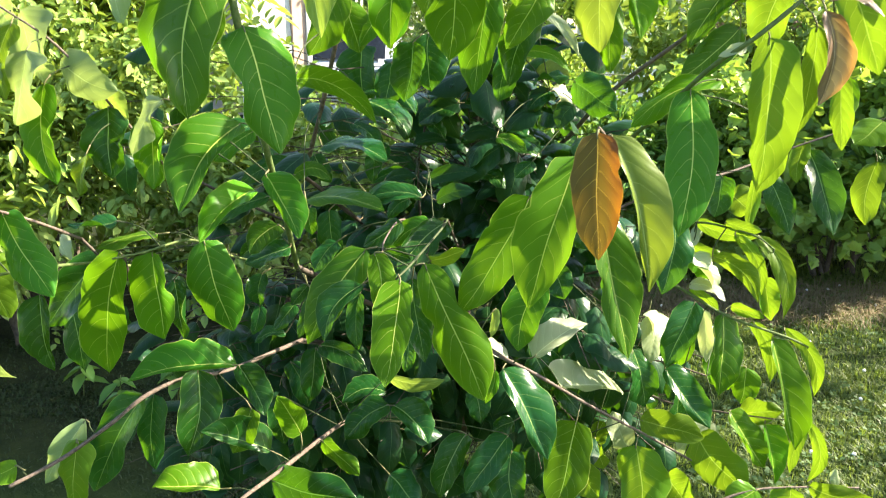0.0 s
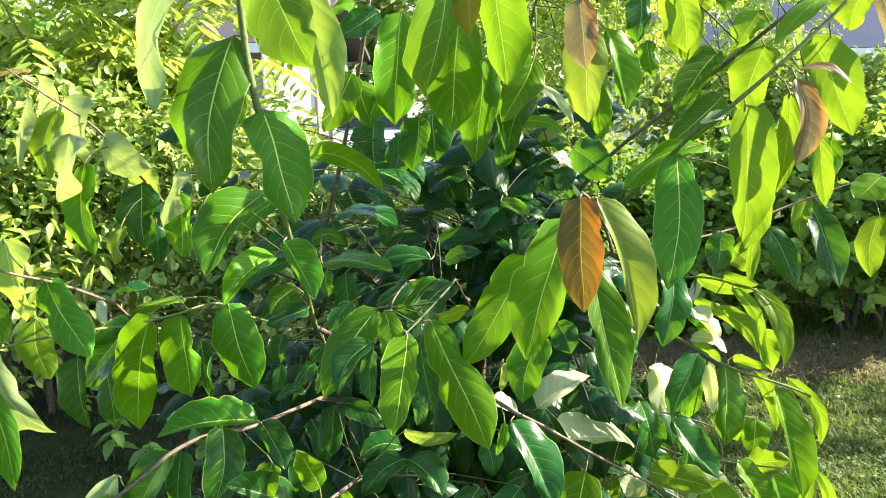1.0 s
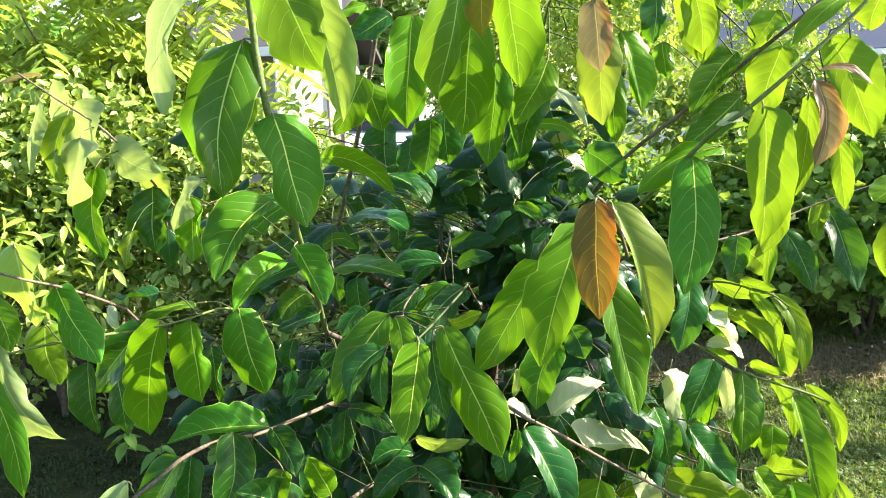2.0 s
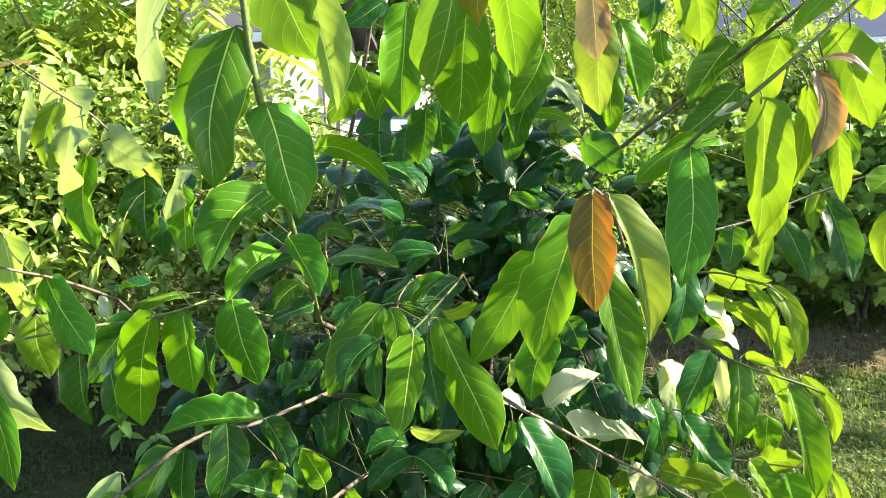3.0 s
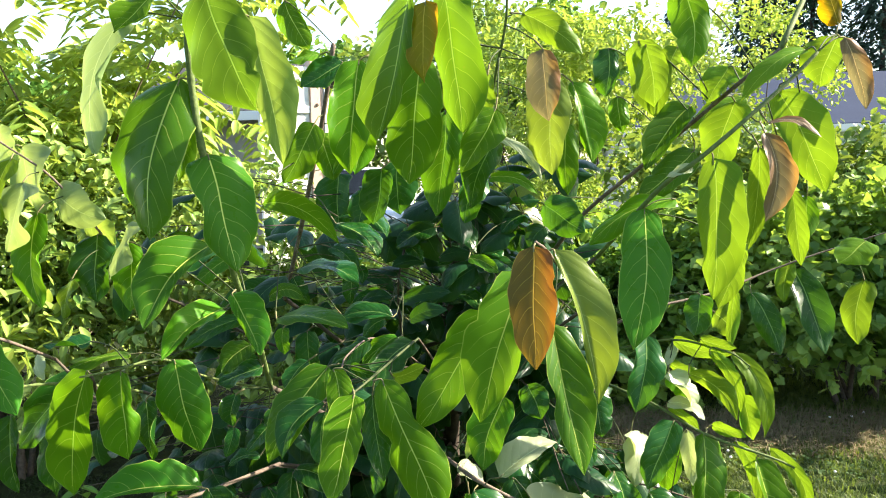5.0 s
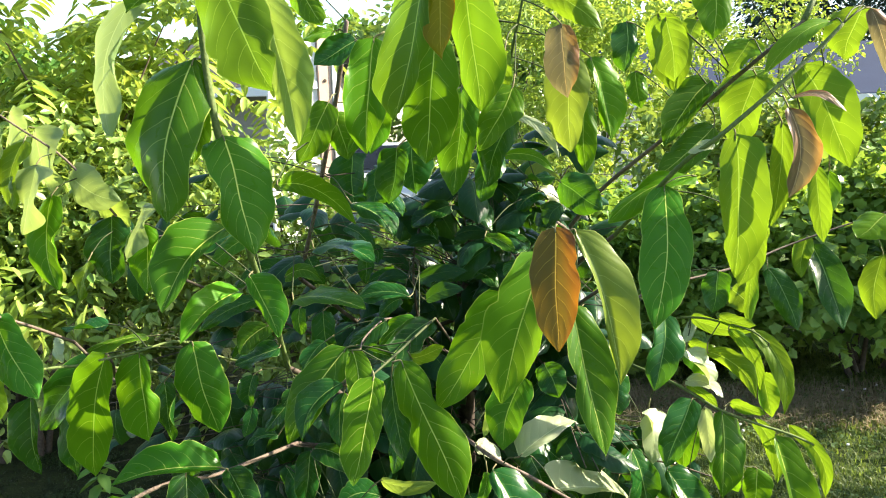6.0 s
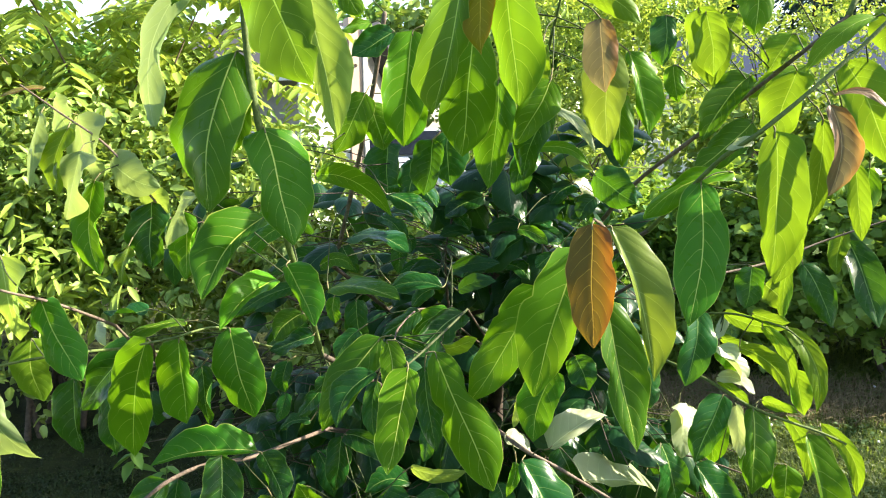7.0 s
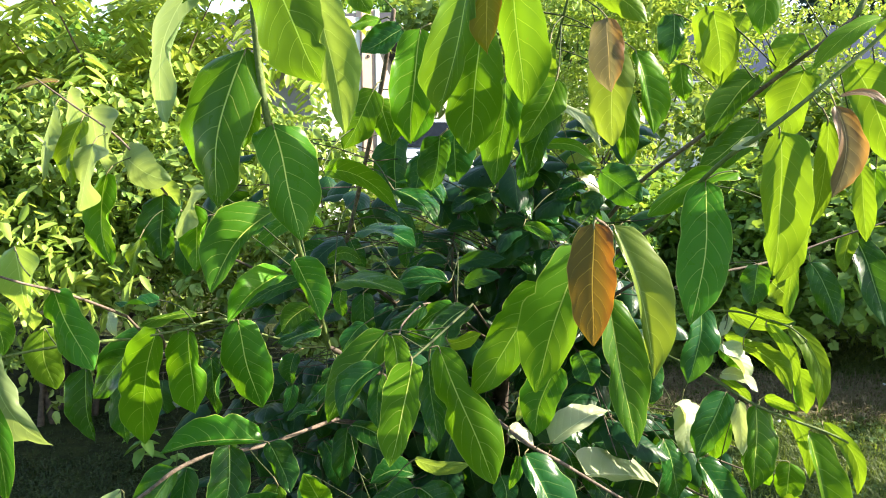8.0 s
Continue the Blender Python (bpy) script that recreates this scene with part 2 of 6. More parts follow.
def part(name, bm, material, parent, label=""):
    me = bpy.data.meshes.new(name)
    bm.to_mesh(me)
    bm.free()
    me.materials.append(material)
    return part_mesh(name, me, parent, label)


def thing(name, place, label, category, group="", kind=""):
    ob = new(name)
    ob.location = place
    ob.empty_display_size = 0.1
    return tagged(ob, label, category, group, kind)


def box(x0, x1, y0, y1, z0, z1, bevel=0.0, bm=None):
    bm = bm or bmesh.new()
    made = bmesh.ops.create_cube(bm, size=1.0)["verts"]
    for v in made:
        v.co = Vector((x0 + (v.co.x + 0.5) * (x1 - x0), y0 + (v.co.y + 0.5) * (y1 - y0), z0 + (v.co.z + 0.5) * (z1 - z0)))
    if bevel:
        edges = {e for v in made for e in v.link_edges}
        bmesh.ops.bevel(bm, geom=list(edges), offset=bevel, segments=2, affect="EDGES")
    return bm


def smooth_line(pts, steps=6):
    """Catmull-Rom through the points."""
    p = [Vector(q) for q in pts]
    p = [p[0] * 2 - p[1], *p, p[-1] * 2 - p[-2]]
    out = []
    for i in range(1, len(p) - 2):
        for s in range(steps):
            t = s / steps
            out.append(0.5 * (2 * p[i] + (p[i + 1] - p[i - 1]) * t + (2 * p[i - 1] - 5 * p[i] + 4 * p[i + 1] - p[i + 2]) * t * t
                              + (3 * p[i] - p[i - 1] - 3 * p[i + 1] + p[i + 2]) * t ** 3))
    return out + [p[-2]]


def tube(line, r0, r1, sides=8, knots=0.0, rng=random):
    """A tapered tube with small swellings, as vertices and faces."""
    verts, faces, n = [], [], len(line)
    side = Vector((0.3, 0.7, 0.2))
    for i, c in enumerate(line):
        d = (line[min(i + 1, n - 1)] - line[max(i - 1, 0)]).normalized()
        a = (side - d * side.dot(d)).normalized()
        b = d.cross(a)
        side = a
        r = (r0 + (r1 - r0) * i / (n - 1)) * (1 + knots * (rng.random() - 0.3))
        for j in range(sides):
            w = 2 * math.pi * j / sides
            verts.append(c + (a * math.cos(w) + b * math.sin(w)) * r)
    for i in range(n - 1):
        for j in range(sides):
            faces.append((i * sides + j, i * sides + (j + 1) % sides, (i + 1) * sides + (j + 1) % sides, (i + 1) * sides + j))
    verts.append(line[-1] + (line[-1] - line[-2]).normalized() * r1)
    faces += [((n - 1) * sides + j, (n - 1) * sides + (j + 1) % sides, len(verts) - 1) for j in range(sides)]
    faces.append(tuple(range(sides - 1, -1, -1)))
    return verts, faces


def blade(length, width, fold, curl, wave, twist, phase, nu=4, nv=14, cup=0.0, bend=0.0, lop=0.0, roll_edge=0.0, pucker=1.0, bite=(0.5, 1, 0.0), wide=0.438, dents=()):
    """Ovate leaf blade with a drawn-out tip. Rows run from base (0) to tip (length) along y; z is its upper side."""
    verts, faces, uvs = [], [], []
    power = math.log(0.5) / math.log(wide)      # puts the widest row there
    for i in range(nv + 1):
        v = i / nv
        h = width / 2 * math.sin(math.pi * v ** power) ** (0.34 if v < wide else 0.58) if 0 < v < 1 else 0.0
        if v > 0.82:
            w0 = (1 - v) / 0.18
            h = h * (w0 ** 0.55) * 0.5 + h * 0.5 * w0 ** 0.12
        h = max(h, width * 0.012)
        mid = 4 * v * (1 - v) * curl * length
        sway = math.sin(v * 6.2 + phase) * width * 0.02 * math.sin(math.pi * v) + 4 * v * (1 - v) * bend * length
        turn = twist * (v - 0.5)
        for j in range(-nu, nu + 1):
            q = j / nu
            side = 2.2 if q > 0 else 0.0
            edge = 1 + (0.045 * math.sin(v * 12 + phase * 3 + side) + 0.022 * math.sin(v * 31 + phase * 5 + side * 2)) * abs(q)
            edge *= 1 + (lop if q > 0 else -lop)
            for at, sign, deep, broad in dents:      # bays and lobes of the margin
                if q * sign > 0:
                    edge *= 1 - deep * abs(q) * math.exp(-((v - at) / broad) ** 2)
            if q * bite[1] > 0.6:
                edge *= 1 - bite[2] * math.exp(-((v - bite[0]) / 0.035) ** 2)
            x = h * q * edge * math.cos(fold)
            z = h * abs(q) * math.sin(fold) * (1.25 - 0.5 * abs(q)) - cup * h * q * q
            lift = max(0.0, (q if roll_edge > 0 else -q) - 0.55) / 0.45 * math.sin(math.pi * min(1.0, v * 1.1)) * abs(roll_edge)
            x, z = x * (1 - 0.30 * lift), z + h * 0.42 * lift * lift
            z += wave * width * q * q * math.sin(v * 7.0 + phase + (1.7 if q > 0 else 0.0)) * min(1, 4 * v * (1 - v) + 0.2)
            z += 0.022 * width * abs(q) ** 3 * math.sin(v * 19.0 + phase * 2 + side * 1.3) * pucker
            z += width * 0.010 * math.sin(v * 24.0 - abs(q) * 4.5 + (1.4 if q > 0 else 0.0)) * abs(q) * (1.4 - abs(q)) * pucker
            x, z = x * math.cos(turn) - z * math.sin(turn), x * math.sin(turn) + z * math.cos(turn)
            verts.append(Vector((x + sway, v * length, z + mid)))
            uvs.append((q / 2 + 0.5, v))
    w = 2 * nu + 1
    for i in range(nv):
        for j in range(w - 1):
            faces.append((i * w + j, i * w + j + 1, (i + 1) * w + j + 1, (i + 1) * w + j))
    return verts, faces, uvs


# ---------------------------------------------------------------- the young tree
TREE_BASE = Vector((-0.06, 1.47, 0.0))
tree = thing("young_tree", TREE_BASE, "young fruit tree with drooping glossy green leaves and reddish new shoots", "tree")
rng = random.Random(11)
trunk_line = smooth_line([(-0.06, 1.47, -0.05), (-0.055, 1.47, 0.3), (-0.035, 1.46, 0.7), (-0.03, 1.45, 1.05), (-0.020, 1.42, 1.17), (-0.012, 1.39, 1.28), (0.010, 1.34, 1.40)])
tv, tf = tube([p - TREE_BASE for p in trunk_line], 0.024, 0.0058, 12, 0.12, rng)
part_mesh("trunk", mesh_of("trunk", tv, tf, [BARK]), tree, "slender brown trunk with rough bark")


def branch(pts, r0, r1, material=None, join=True, onto=None):
    """A twig through the points, joined back to the trunk by a limb from its thick end."""
    line = smooth_line(pts)
    if join:
        p = line[0]
        d = (line[0] - line[1]).normalized()
        foot = min(LINES[onto.name], key=lambda q: (q - p).length) if onto else min(trunk_line, key=lambda q: abs(q.z - (p.z - 0.35 * (q.xy - p.xy).length)))
        back = smooth_line([foot, foot.lerp(p, 0.5) + d * 0.05 + Vector((0, 0, -0.03)), p], 6)[:-1]
        lv, lf = tube([q - TREE_BASE for q in back + [p]], (r0 + 0.001) * 0.62, r0 * 0.6, 8, 0.15, rng)
        part_mesh("limb", mesh_of("limb", lv, lf, [BARK]), tree)
    r0, r1 = r0 * 0.6, r1 * 0.72
    verts, faces = tube([q - TREE_BASE for q in line], r0, r1, 8, 0.22, rng)
    ob = part_mesh("branch", mesh_of("branch", verts, faces, [material or TWIG]), tree)
    LINES[ob.name] = back + line if join else line
    return ob


LINES = {}


def leaf_axes(b, t, roll):
    y = (t - b).normalized()
    hint = Vector((0.0, -1.0, 0.55))
    z = (hint - y * hint.dot(y)).normalized()
    x = y.cross(z)
    turn = Matrix.Rotation(radians(roll), 3, y)
    x, z = turn @ x, turn @ z
    return Matrix((x, y, z)).transposed()


def leaf(on, base, tip, width, kind, roll=0, fold=10, curl=0.04, bend=None, lop=None, wide=0.44, dents=()):
    """One leaf of a twig: blade from base to tip and the stalk that carries it."""
    b, t = Vector(base), Vector(tip)
    length = (t - b).length
    r = random.Random(int(abs(b.x) * 1000) * 7919 + int(abs(b.z) * 1000) * 131 + int(abs(t.z) * 1000))
    axes = leaf_axes(b, t, roll + r.uniform(-4, 4))
    phase = r.random() * 6.28
    calm = 0.35 if kind == "red" else 0.9 if bend is not None else 1.45 if width < 0.052 else 1.0
    verts, faces, uvs = blade(length, width, radians(fold), curl, (0.06 + 0.09 * r.random()) * calm, r.uniform(-0.5, 0.5) * calm, phase, 6, 24,
                              r.uniform(-0.1, 0.4) * calm, r.uniform(-0.06, 0.06) if bend is None else bend, r.uniform(-0.09, 0.09) * calm if lop is None else lop, r.uniform(-1.0, 1.0) * calm, 1.0,
                              (r.uniform(0.3, 0.85), r.choice((-1, 1)), 0.16 if r.random() < 0.35 else 0.0), wide, dents)
    inv = axes.transposed()
    near = inv @ (min(LINES[on.name], key=lambda q: (q - b).length) - b)
    # stalk: a side shoot from the twig, then a short petiole that bends into the midrib
    far = near.length
    elbow = near * (0.012 / far) + Vector((0, -0.004, 0.003)) if far > 0.02 else near * 0.6
    slots = [0] * len(faces)
    runs = [(smooth_line([elbow, Vector((0, 0, 0)), Vector((0, length * 0.05, 4 * 0.05 * curl * length))], 3), 0.0011, 0.0008, 1)]
    if far > 0.02:
        runs.append((smooth_line([near, near * 0.55 + Vector((0, -0.05 * far, 0.10 * far)), elbow], 4), 0.0009, 0.0008, 2))
    for line, ra, rb, slot in runs:
        sv, sf = tube(line, ra, rb, 5)
        n = len(verts)
        faces = faces + [tuple(i + n for i in f) for f in sf]
        verts, uvs, slots = verts + sv, uvs + [(0.5, 0.0)] * len(sv), slots + [slot] * len(sf)
    ob = part_mesh("leaf", mesh_of("leaf", verts, faces, [LEAF[kind], PETIOLE, SHOOT], uvs, slots), on)
    ob.matrix_local = Matrix.Translation(b - TREE_BASE) @ axes.to_4x4()
    return ob


# -- shoots: each twig with its own leaves --
left_twig = branch([(-0.486, 1.150, 1.246), (-0.511, 1.050, 1.350), (-0.569, 1.030, 1.433), (-0.633, 1.020, 1.482), (-0.678, 1.000, 1.522)], 0.0036, 0.0018)
leaf(left_twig, (-0.654, 1.020, 1.519), (-0.712, 1.000, 1.506), 0.019, "red", 30, 10, 0.08)
leaf(left_twig, (-0.663, 1.050, 1.503), (-0.631, 1.040, 1.454), 0.072, "under", 40, 8, 0.04)
leaf(left_twig, (-0.649, 1.000, 1.483), (-0.665, 0.980, 1.376), 0.047, "under", 35, 10, 0.04)
leaf(left_twig, (-0.609, 1.000, 1.461), (-0.612, 0.970, 1.364), 0.054, "young", 15, 14, 0.04, 0.123, -0.03, 0.44)
leaf(left_twig, (-0.632, 1.060, 1.480), (-0.604, 1.050, 1.378), 0.107, "under", 42, 8, 0.06, -0.05)
leaf(left_twig, (-0.587, 0.990, 1.428), (-0.604, 0.970, 1.332), 0.126, "under", 34, 10, 0.05, -0.189, -0.40, 0.44)
leaf(left_twig, (-0.572, 1.040, 1.415), (-0.486, 1.020, 1.373), 0.059, "under", 30, 8, 0.12)
leaf(left_twig, (-0.538, 1.060, 1.373), (-0.490, 1.050, 1.333), 0.052, "light", 35, 10, 0.06)
leaf(left_twig, (-0.530, 1.000, 1.290), (-0.534, 0.980, 1.236), 0.036, "young", 25, 10, 0.04)
leaf(left_twig, (-0.575, 1.000, 1.385), (-0.559, 0.970, 1.253), 0.059, "green", 0, 15, 0.00, 0.097, 0.04, 0.44, ((0.48, -1, 0.4, 0.08),))
leaf(left_twig, (-0.517, 1.050, 1.349), (-0.507, 1.020, 1.253), 0.070, "dark", 0, 15, 0.00, 0.025, 0.09, 0.44, ((0.25, 1, 0.18, 0.06), (0.7, 1, 0.15, 0.06)))
leaf(left_twig, (-0.568, 1.040, 1.391), (-0.590, 1.030, 1.358), 0.031, "under", 40, 5, 0.00)

left_stem = branch([(-0.245, 1.000, 1.136), (-0.235, 0.920, 1.228), (-0.222, 0.820, 1.321), (-0.217, 0.760, 1.417), (-0.219, 0.740, 1.459), (-0.226, 0.740, 1.510), (-0.229, 0.740, 1.554), (-0.230, 0.740, 1.592)], 0.0062, 0.0048, material=TWIG_GREEN)
leaf(left_stem, (-0.239, 0.740, 1.534), (-0.255, 0.690, 1.374), 0.097, "deep", 10, -6, 0.06, 0.042, 0.48, 0.47, ((0.8, 1, 0.14, 0.05), (0.62, -1, 0.1, 0.05)))
leaf(left_stem, (-0.214, 0.740, 1.457), (-0.173, 0.700, 1.342), 0.070, "deep", -24, 6, 0.05, 0.004, -0.19, 0.36, ((0.5, 1, 0.38, 0.14),))
leaf(left_stem, (-0.197, 0.710, 1.617), (-0.140, 0.680, 1.496), 0.075, "fresh", 22, 10, 0.04, 0.025, 0.12, 0.50, ((0.74, -1, 0.35, 0.05),))
leaf(left_stem, (-0.186, 0.800, 1.605), (-0.148, 0.780, 1.446), 0.049, "light", 10, 14, 0.03, -0.024, -0.29, 0.44)
leaf(left_stem, (-0.297, 0.740, 1.595), (-0.323, 0.720, 1.459), 0.078, "under", 30, 6, 0.05, 0.147, 0.11, 0.44)
leaf(left_stem, (-0.263, 0.740, 1.618), (-0.296, 0.720, 1.577), 0.042, "green", 0, 10, 0.00)
leaf(left_stem, (-0.270, 0.820, 1.517), (-0.274, 0.800, 1.430), 0.039, "green", 20, 10, 0.00)
leaf(left_stem, (-0.369, 0.900, 1.374), (-0.405, 0.880, 1.307), 0.093, "under", 45, 8, 0.08, 0.049, 0.71, 0.44)
leaf(left_stem, (-0.406, 0.930, 1.349), (-0.393, 0.900, 1.263), 0.049, "green", 0, 10, 0.00)
leaf(left_stem, (-0.249, 0.820, 1.356), (-0.293, 0.740, 1.275), 0.060, "deep", -15, 25, 0.08, 0.067, 0.42, 0.44)
leaf(left_stem, (-0.226, 0.820, 1.300), (-0.181, 0.780, 1.238), 0.038, "deep", 10, 12, 0.05, -0.039, -0.43, 0.44)
leaf(left_stem, (-0.249, 0.850, 1.276), (-0.275, 0.740, 1.241), 0.038, "green", -20, 30, 0.08, 0.041, 0.36, 0.44)
leaf(left_stem, (-0.253, 0.950, 1.209), (-0.287, 0.930, 1.175), 0.044, "deep", 0, 15, 0.00, 0.135, -0.16, 0.44)
leaf(left_stem, (-0.239, 0.950, 1.179), (-0.294, 0.930, 1.161), 0.043, "dark", 30, 10, 0.05, -0.069, 0.09, 0.44)
leaf(left_stem, (-0.279, 0.950, 1.337), (-0.370, 0.900, 1.305), 0.047, "dark", 30, 10, 0.08)

second_stem = branch([(-0.268, 1.150, 1.236), (-0.246, 1.120, 1.287), (-0.216, 1.080, 1.361), (-0.186, 1.050, 1.452), (-0.161, 1.020, 1.528), (-0.142, 1.000, 1.605)], 0.0055, 0.0040)
leaf(second_stem, (-0.200, 0.860, 1.400), (-0.104, 0.840, 1.355), 0.033, "green", 35, 10, 0.08, -0.190, -0.33, 0.44)
leaf(second_stem, (-0.171, 1.000, 1.502), (-0.210, 0.980, 1.422), 0.051, "green", 5, 10, 0.05)
leaf(second_stem, (-0.130, 1.000, 1.581), (-0.183, 0.980, 1.548), 0.044, "dark", 0, 15, 0.05)
leaf(second_stem, (-0.207, 1.000, 1.664), (-0.169, 0.980, 1.598), 0.042, "green", 0, 10, 0.00)
leaf(second_stem, (-0.165, 1.020, 1.596), (-0.206, 1.000, 1.583), 0.033, "young", 30, 10, 0.05)
leaf(second_stem, (-0.164, 1.100, 1.434), (-0.157, 1.060, 1.352), 0.070, "dark", 0, 20, 0.00)
leaf(second_stem, (-0.154, 1.050, 1.373), (-0.079, 1.020, 1.346), 0.044, "dark", -38, 12, 0.12, -0.142, -0.47, 0.44)
leaf(second_stem, (-0.145, 1.000, 1.366), (-0.084, 0.980, 1.322), 0.049, "dark", -38, 12, 0.12, -0.039, -0.55, 0.44)
leaf(second_stem, (-0.214, 1.050, 1.298), (-0.115, 1.000, 1.286), 0.052, "dark", -38, 12, 0.12, -0.016, -0.29, 0.44)
leaf(second_stem, (-0.207, 0.920, 1.249), (-0.100, 0.860, 1.252), 0.047, "deep", -38, 12, 0.12, 0.056, -0.47, 0.44)
leaf(second_stem, (-0.145, 1.020, 1.236), (-0.072, 1.000, 1.238), 0.049, "dark", -38, 10, 0.12, 0.027, -0.04, 0.44)
leaf(second_stem, (-0.181, 1.050, 1.492), (-0.154, 1.030, 1.425), 0.047, "green", 0, 10, 0.00)
leaf(second_stem, (-0.117, 1.050, 1.491), (-0.154, 1.030, 1.433), 0.043, "green", 10, 10, 0.00)
leaf(second_stem, (-0.102, 0.950, 1.517), (-0.103, 0.930, 1.433), 0.047, "green", -10, 20, 0.00)

top_stem = branch([(-0.013, 1.450, 1.254), (0.040, 1.200, 1.429), (0.072, 0.980, 1.551), (0.087, 0.920, 1.609), (0.090, 0.900, 1.655)], 0.0040, 0.0020, material=TWIG_GREEN)
leaf(top_stem, (-0.077, 0.980, 1.440), (-0.088, 0.970, 1.367), 0.050, "dark", 0, 12, 0.03)
leaf(top_stem, (-0.114, 1.050, 1.413), (-0.123, 1.030, 1.354), 0.050, "dark", 5, 12, 0.03)
leaf(top_stem, (0.049, 1.020, 1.432), (0.030, 1.000, 1.366), 0.042, "dark", 0, 14, 0.04)
leaf(top_stem, (-0.009, 0.780, 1.622), (-0.042, 0.760, 1.468), 0.070, "fresh", 28, 10, 0.04, -0.062, 0.56, 0.50, ((0.62, -1, 0.4, 0.06),))
leaf(top_stem, (0.009, 0.770, 1.608), (0.009, 0.750, 1.525), 0.040, "amber", 20, 15, 0.04)
leaf(top_stem, (0.025, 0.780, 1.628), (0.045, 0.770, 1.476), 0.066, "fresh", 28, 12, 0.04, -0.032, -0.22, 0.52)
leaf(top_stem, (-0.015, 0.900, 1.574), (-0.026, 0.870, 1.422), 0.073, "green", 0, 12, 0.04, -0.018, 0.02, 0.55)
leaf(top_stem, (-0.077, 0.850, 1.563), (-0.084, 0.820, 1.435), 0.059, "green", -10, 20, 0.03, 0.023, 0.19, 0.48)
leaf(top_stem, (0.076, 0.880, 1.508), (0.037, 0.850, 1.435), 0.047, "green", 0, 12, 0.04)
leaf(top_stem, (0.011, 0.960, 1.514), (0.000, 0.930, 1.380), 0.055, "deep", 10, 15, 0.03, -0.029, 0.13, 0.44)
leaf(top_stem, (0.073, 0.970, 1.476), (0.042, 0.950, 1.389), 0.046, "dark", 0, 12, 0.03)
leaf(top_stem, (-0.061, 1.020, 1.450), (-0.056, 1.000, 1.378), 0.056, "dark", 0, 15, 0.03)
leaf(top_stem, (0.130, 0.880, 1.574), (0.137, 0.870, 1.492), 0.043, "redpale", 14, 15, 0.03, 0.010, 0.15, 0.46)
leaf(top_stem, (0.138, 0.920, 1.548), (0.141, 0.880, 1.431), 0.060, "olive", 28, 12, 0.03, -0.011, 0.17, 0.45)
leaf(top_stem, (0.167, 0.940, 1.543), (0.191, 0.920, 1.444), 0.043, "green", -18, 22, 0.03, -0.022, -0.52, 0.44)
leaf(top_stem, (0.163, 0.970, 1.496), (0.164, 0.950, 1.405), 0.035, "green", 0, 12, 0.03)
leaf(top_stem, (0.107, 0.920, 1.622), (0.177, 0.900, 1.569), 0.035, "young", 20, 12, 0.06)
leaf(top_stem, (0.066, 0.900, 1.549), (0.062, 0.880, 1.467), 0.041, "young", 28, 15, 0.03)

right_dark_branch = branch([(0.152, 1.350, 1.272), (0.209, 1.250, 1.361), (0.287, 1.150, 1.440), (0.340, 1.050, 1.500), (0.393, 1.000, 1.552), (0.431, 1.000, 1.584)], 0.0060, 0.0030)
leaf(right_dark_branch, (0.224, 1.050, 1.598), (0.219, 1.030, 1.532), 0.041, "dark", 0, 12, 0.03)
leaf(right_dark_branch, (0.259, 1.020, 1.602), (0.279, 1.000, 1.502), 0.056, "young", 28, 12, 0.03)
leaf(right_dark_branch, (0.307, 0.980, 1.657), (0.312, 0.950, 1.559), 0.054, "green", 0, 12, 0.03)
leaf(right_dark_branch, (0.334, 1.050, 1.519), (0.270, 1.020, 1.433), 0.048, "deep", -5, 14, 0.05, 0.059, 0.15, 0.44)
leaf(right_dark_branch, (0.337, 1.040, 1.459), (0.257, 1.000, 1.396), 0.049, "deep", 0, 14, 0.05, -0.045, -0.03, 0.44)
leaf(right_dark_branch, (0.265, 1.000, 1.594), (0.274, 0.980, 1.513), 0.050, "young", 28, 12, 0.03)
leaf(right_dark_branch, (0.391, 1.050, 1.524), (0.361, 1.030, 1.433), 0.067, "young", 28, 12, 0.03)
leaf(right_dark_branch, (0.380, 1.040, 1.569), (0.348, 1.020, 1.520), 0.053, "young", 28, 12, 0.03)
leaf(right_dark_branch, (0.419, 1.100, 1.534), (0.336, 1.080, 1.492), 0.036, "young", 20, 12, 0.03)
leaf(right_dark_branch, (0.140, 1.150, 1.384), (0.200, 1.120, 1.343), 0.058, "dark", 20, 12, 0.05)
leaf(right_dark_branch, (0.083, 1.200, 1.381), (0.136, 1.180, 1.388), 0.037, "dark", -38, 10, 0.05)
leaf(right_dark_branch, (0.146, 1.200, 1.348), (0.109, 1.180, 1.371), 0.029, "pale", 18, 10, 0.05)
leaf(right_dark_branch, (0.243, 1.100, 1.538), (0.249, 1.080, 1.486), 0.031, "green", 10, 12, 0.03)
leaf(right_dark_branch, (0.315, 1.050, 1.597), (0.294, 1.030, 1.559), 0.037, "young", 28, 12, 0.03)

right_twig = branch([(0.211, 1.050, 1.314), (0.249, 0.940, 1.384), (0.275, 0.910, 1.418), (0.307, 0.890, 1.445), (0.358, 0.900, 1.487), (0.418, 0.920, 1.538), (0.450, 0.930, 1.569)], 0.0048, 0.0028, material=TWIG_GREEN)
leaf(right_twig, (0.255, 0.930, 1.388), (0.225, 0.800, 1.244), 0.063, "deep", 0, 8, 0.03, -0.030, -0.02, 0.50, ((0.22, -1, 0.2, 0.08),))
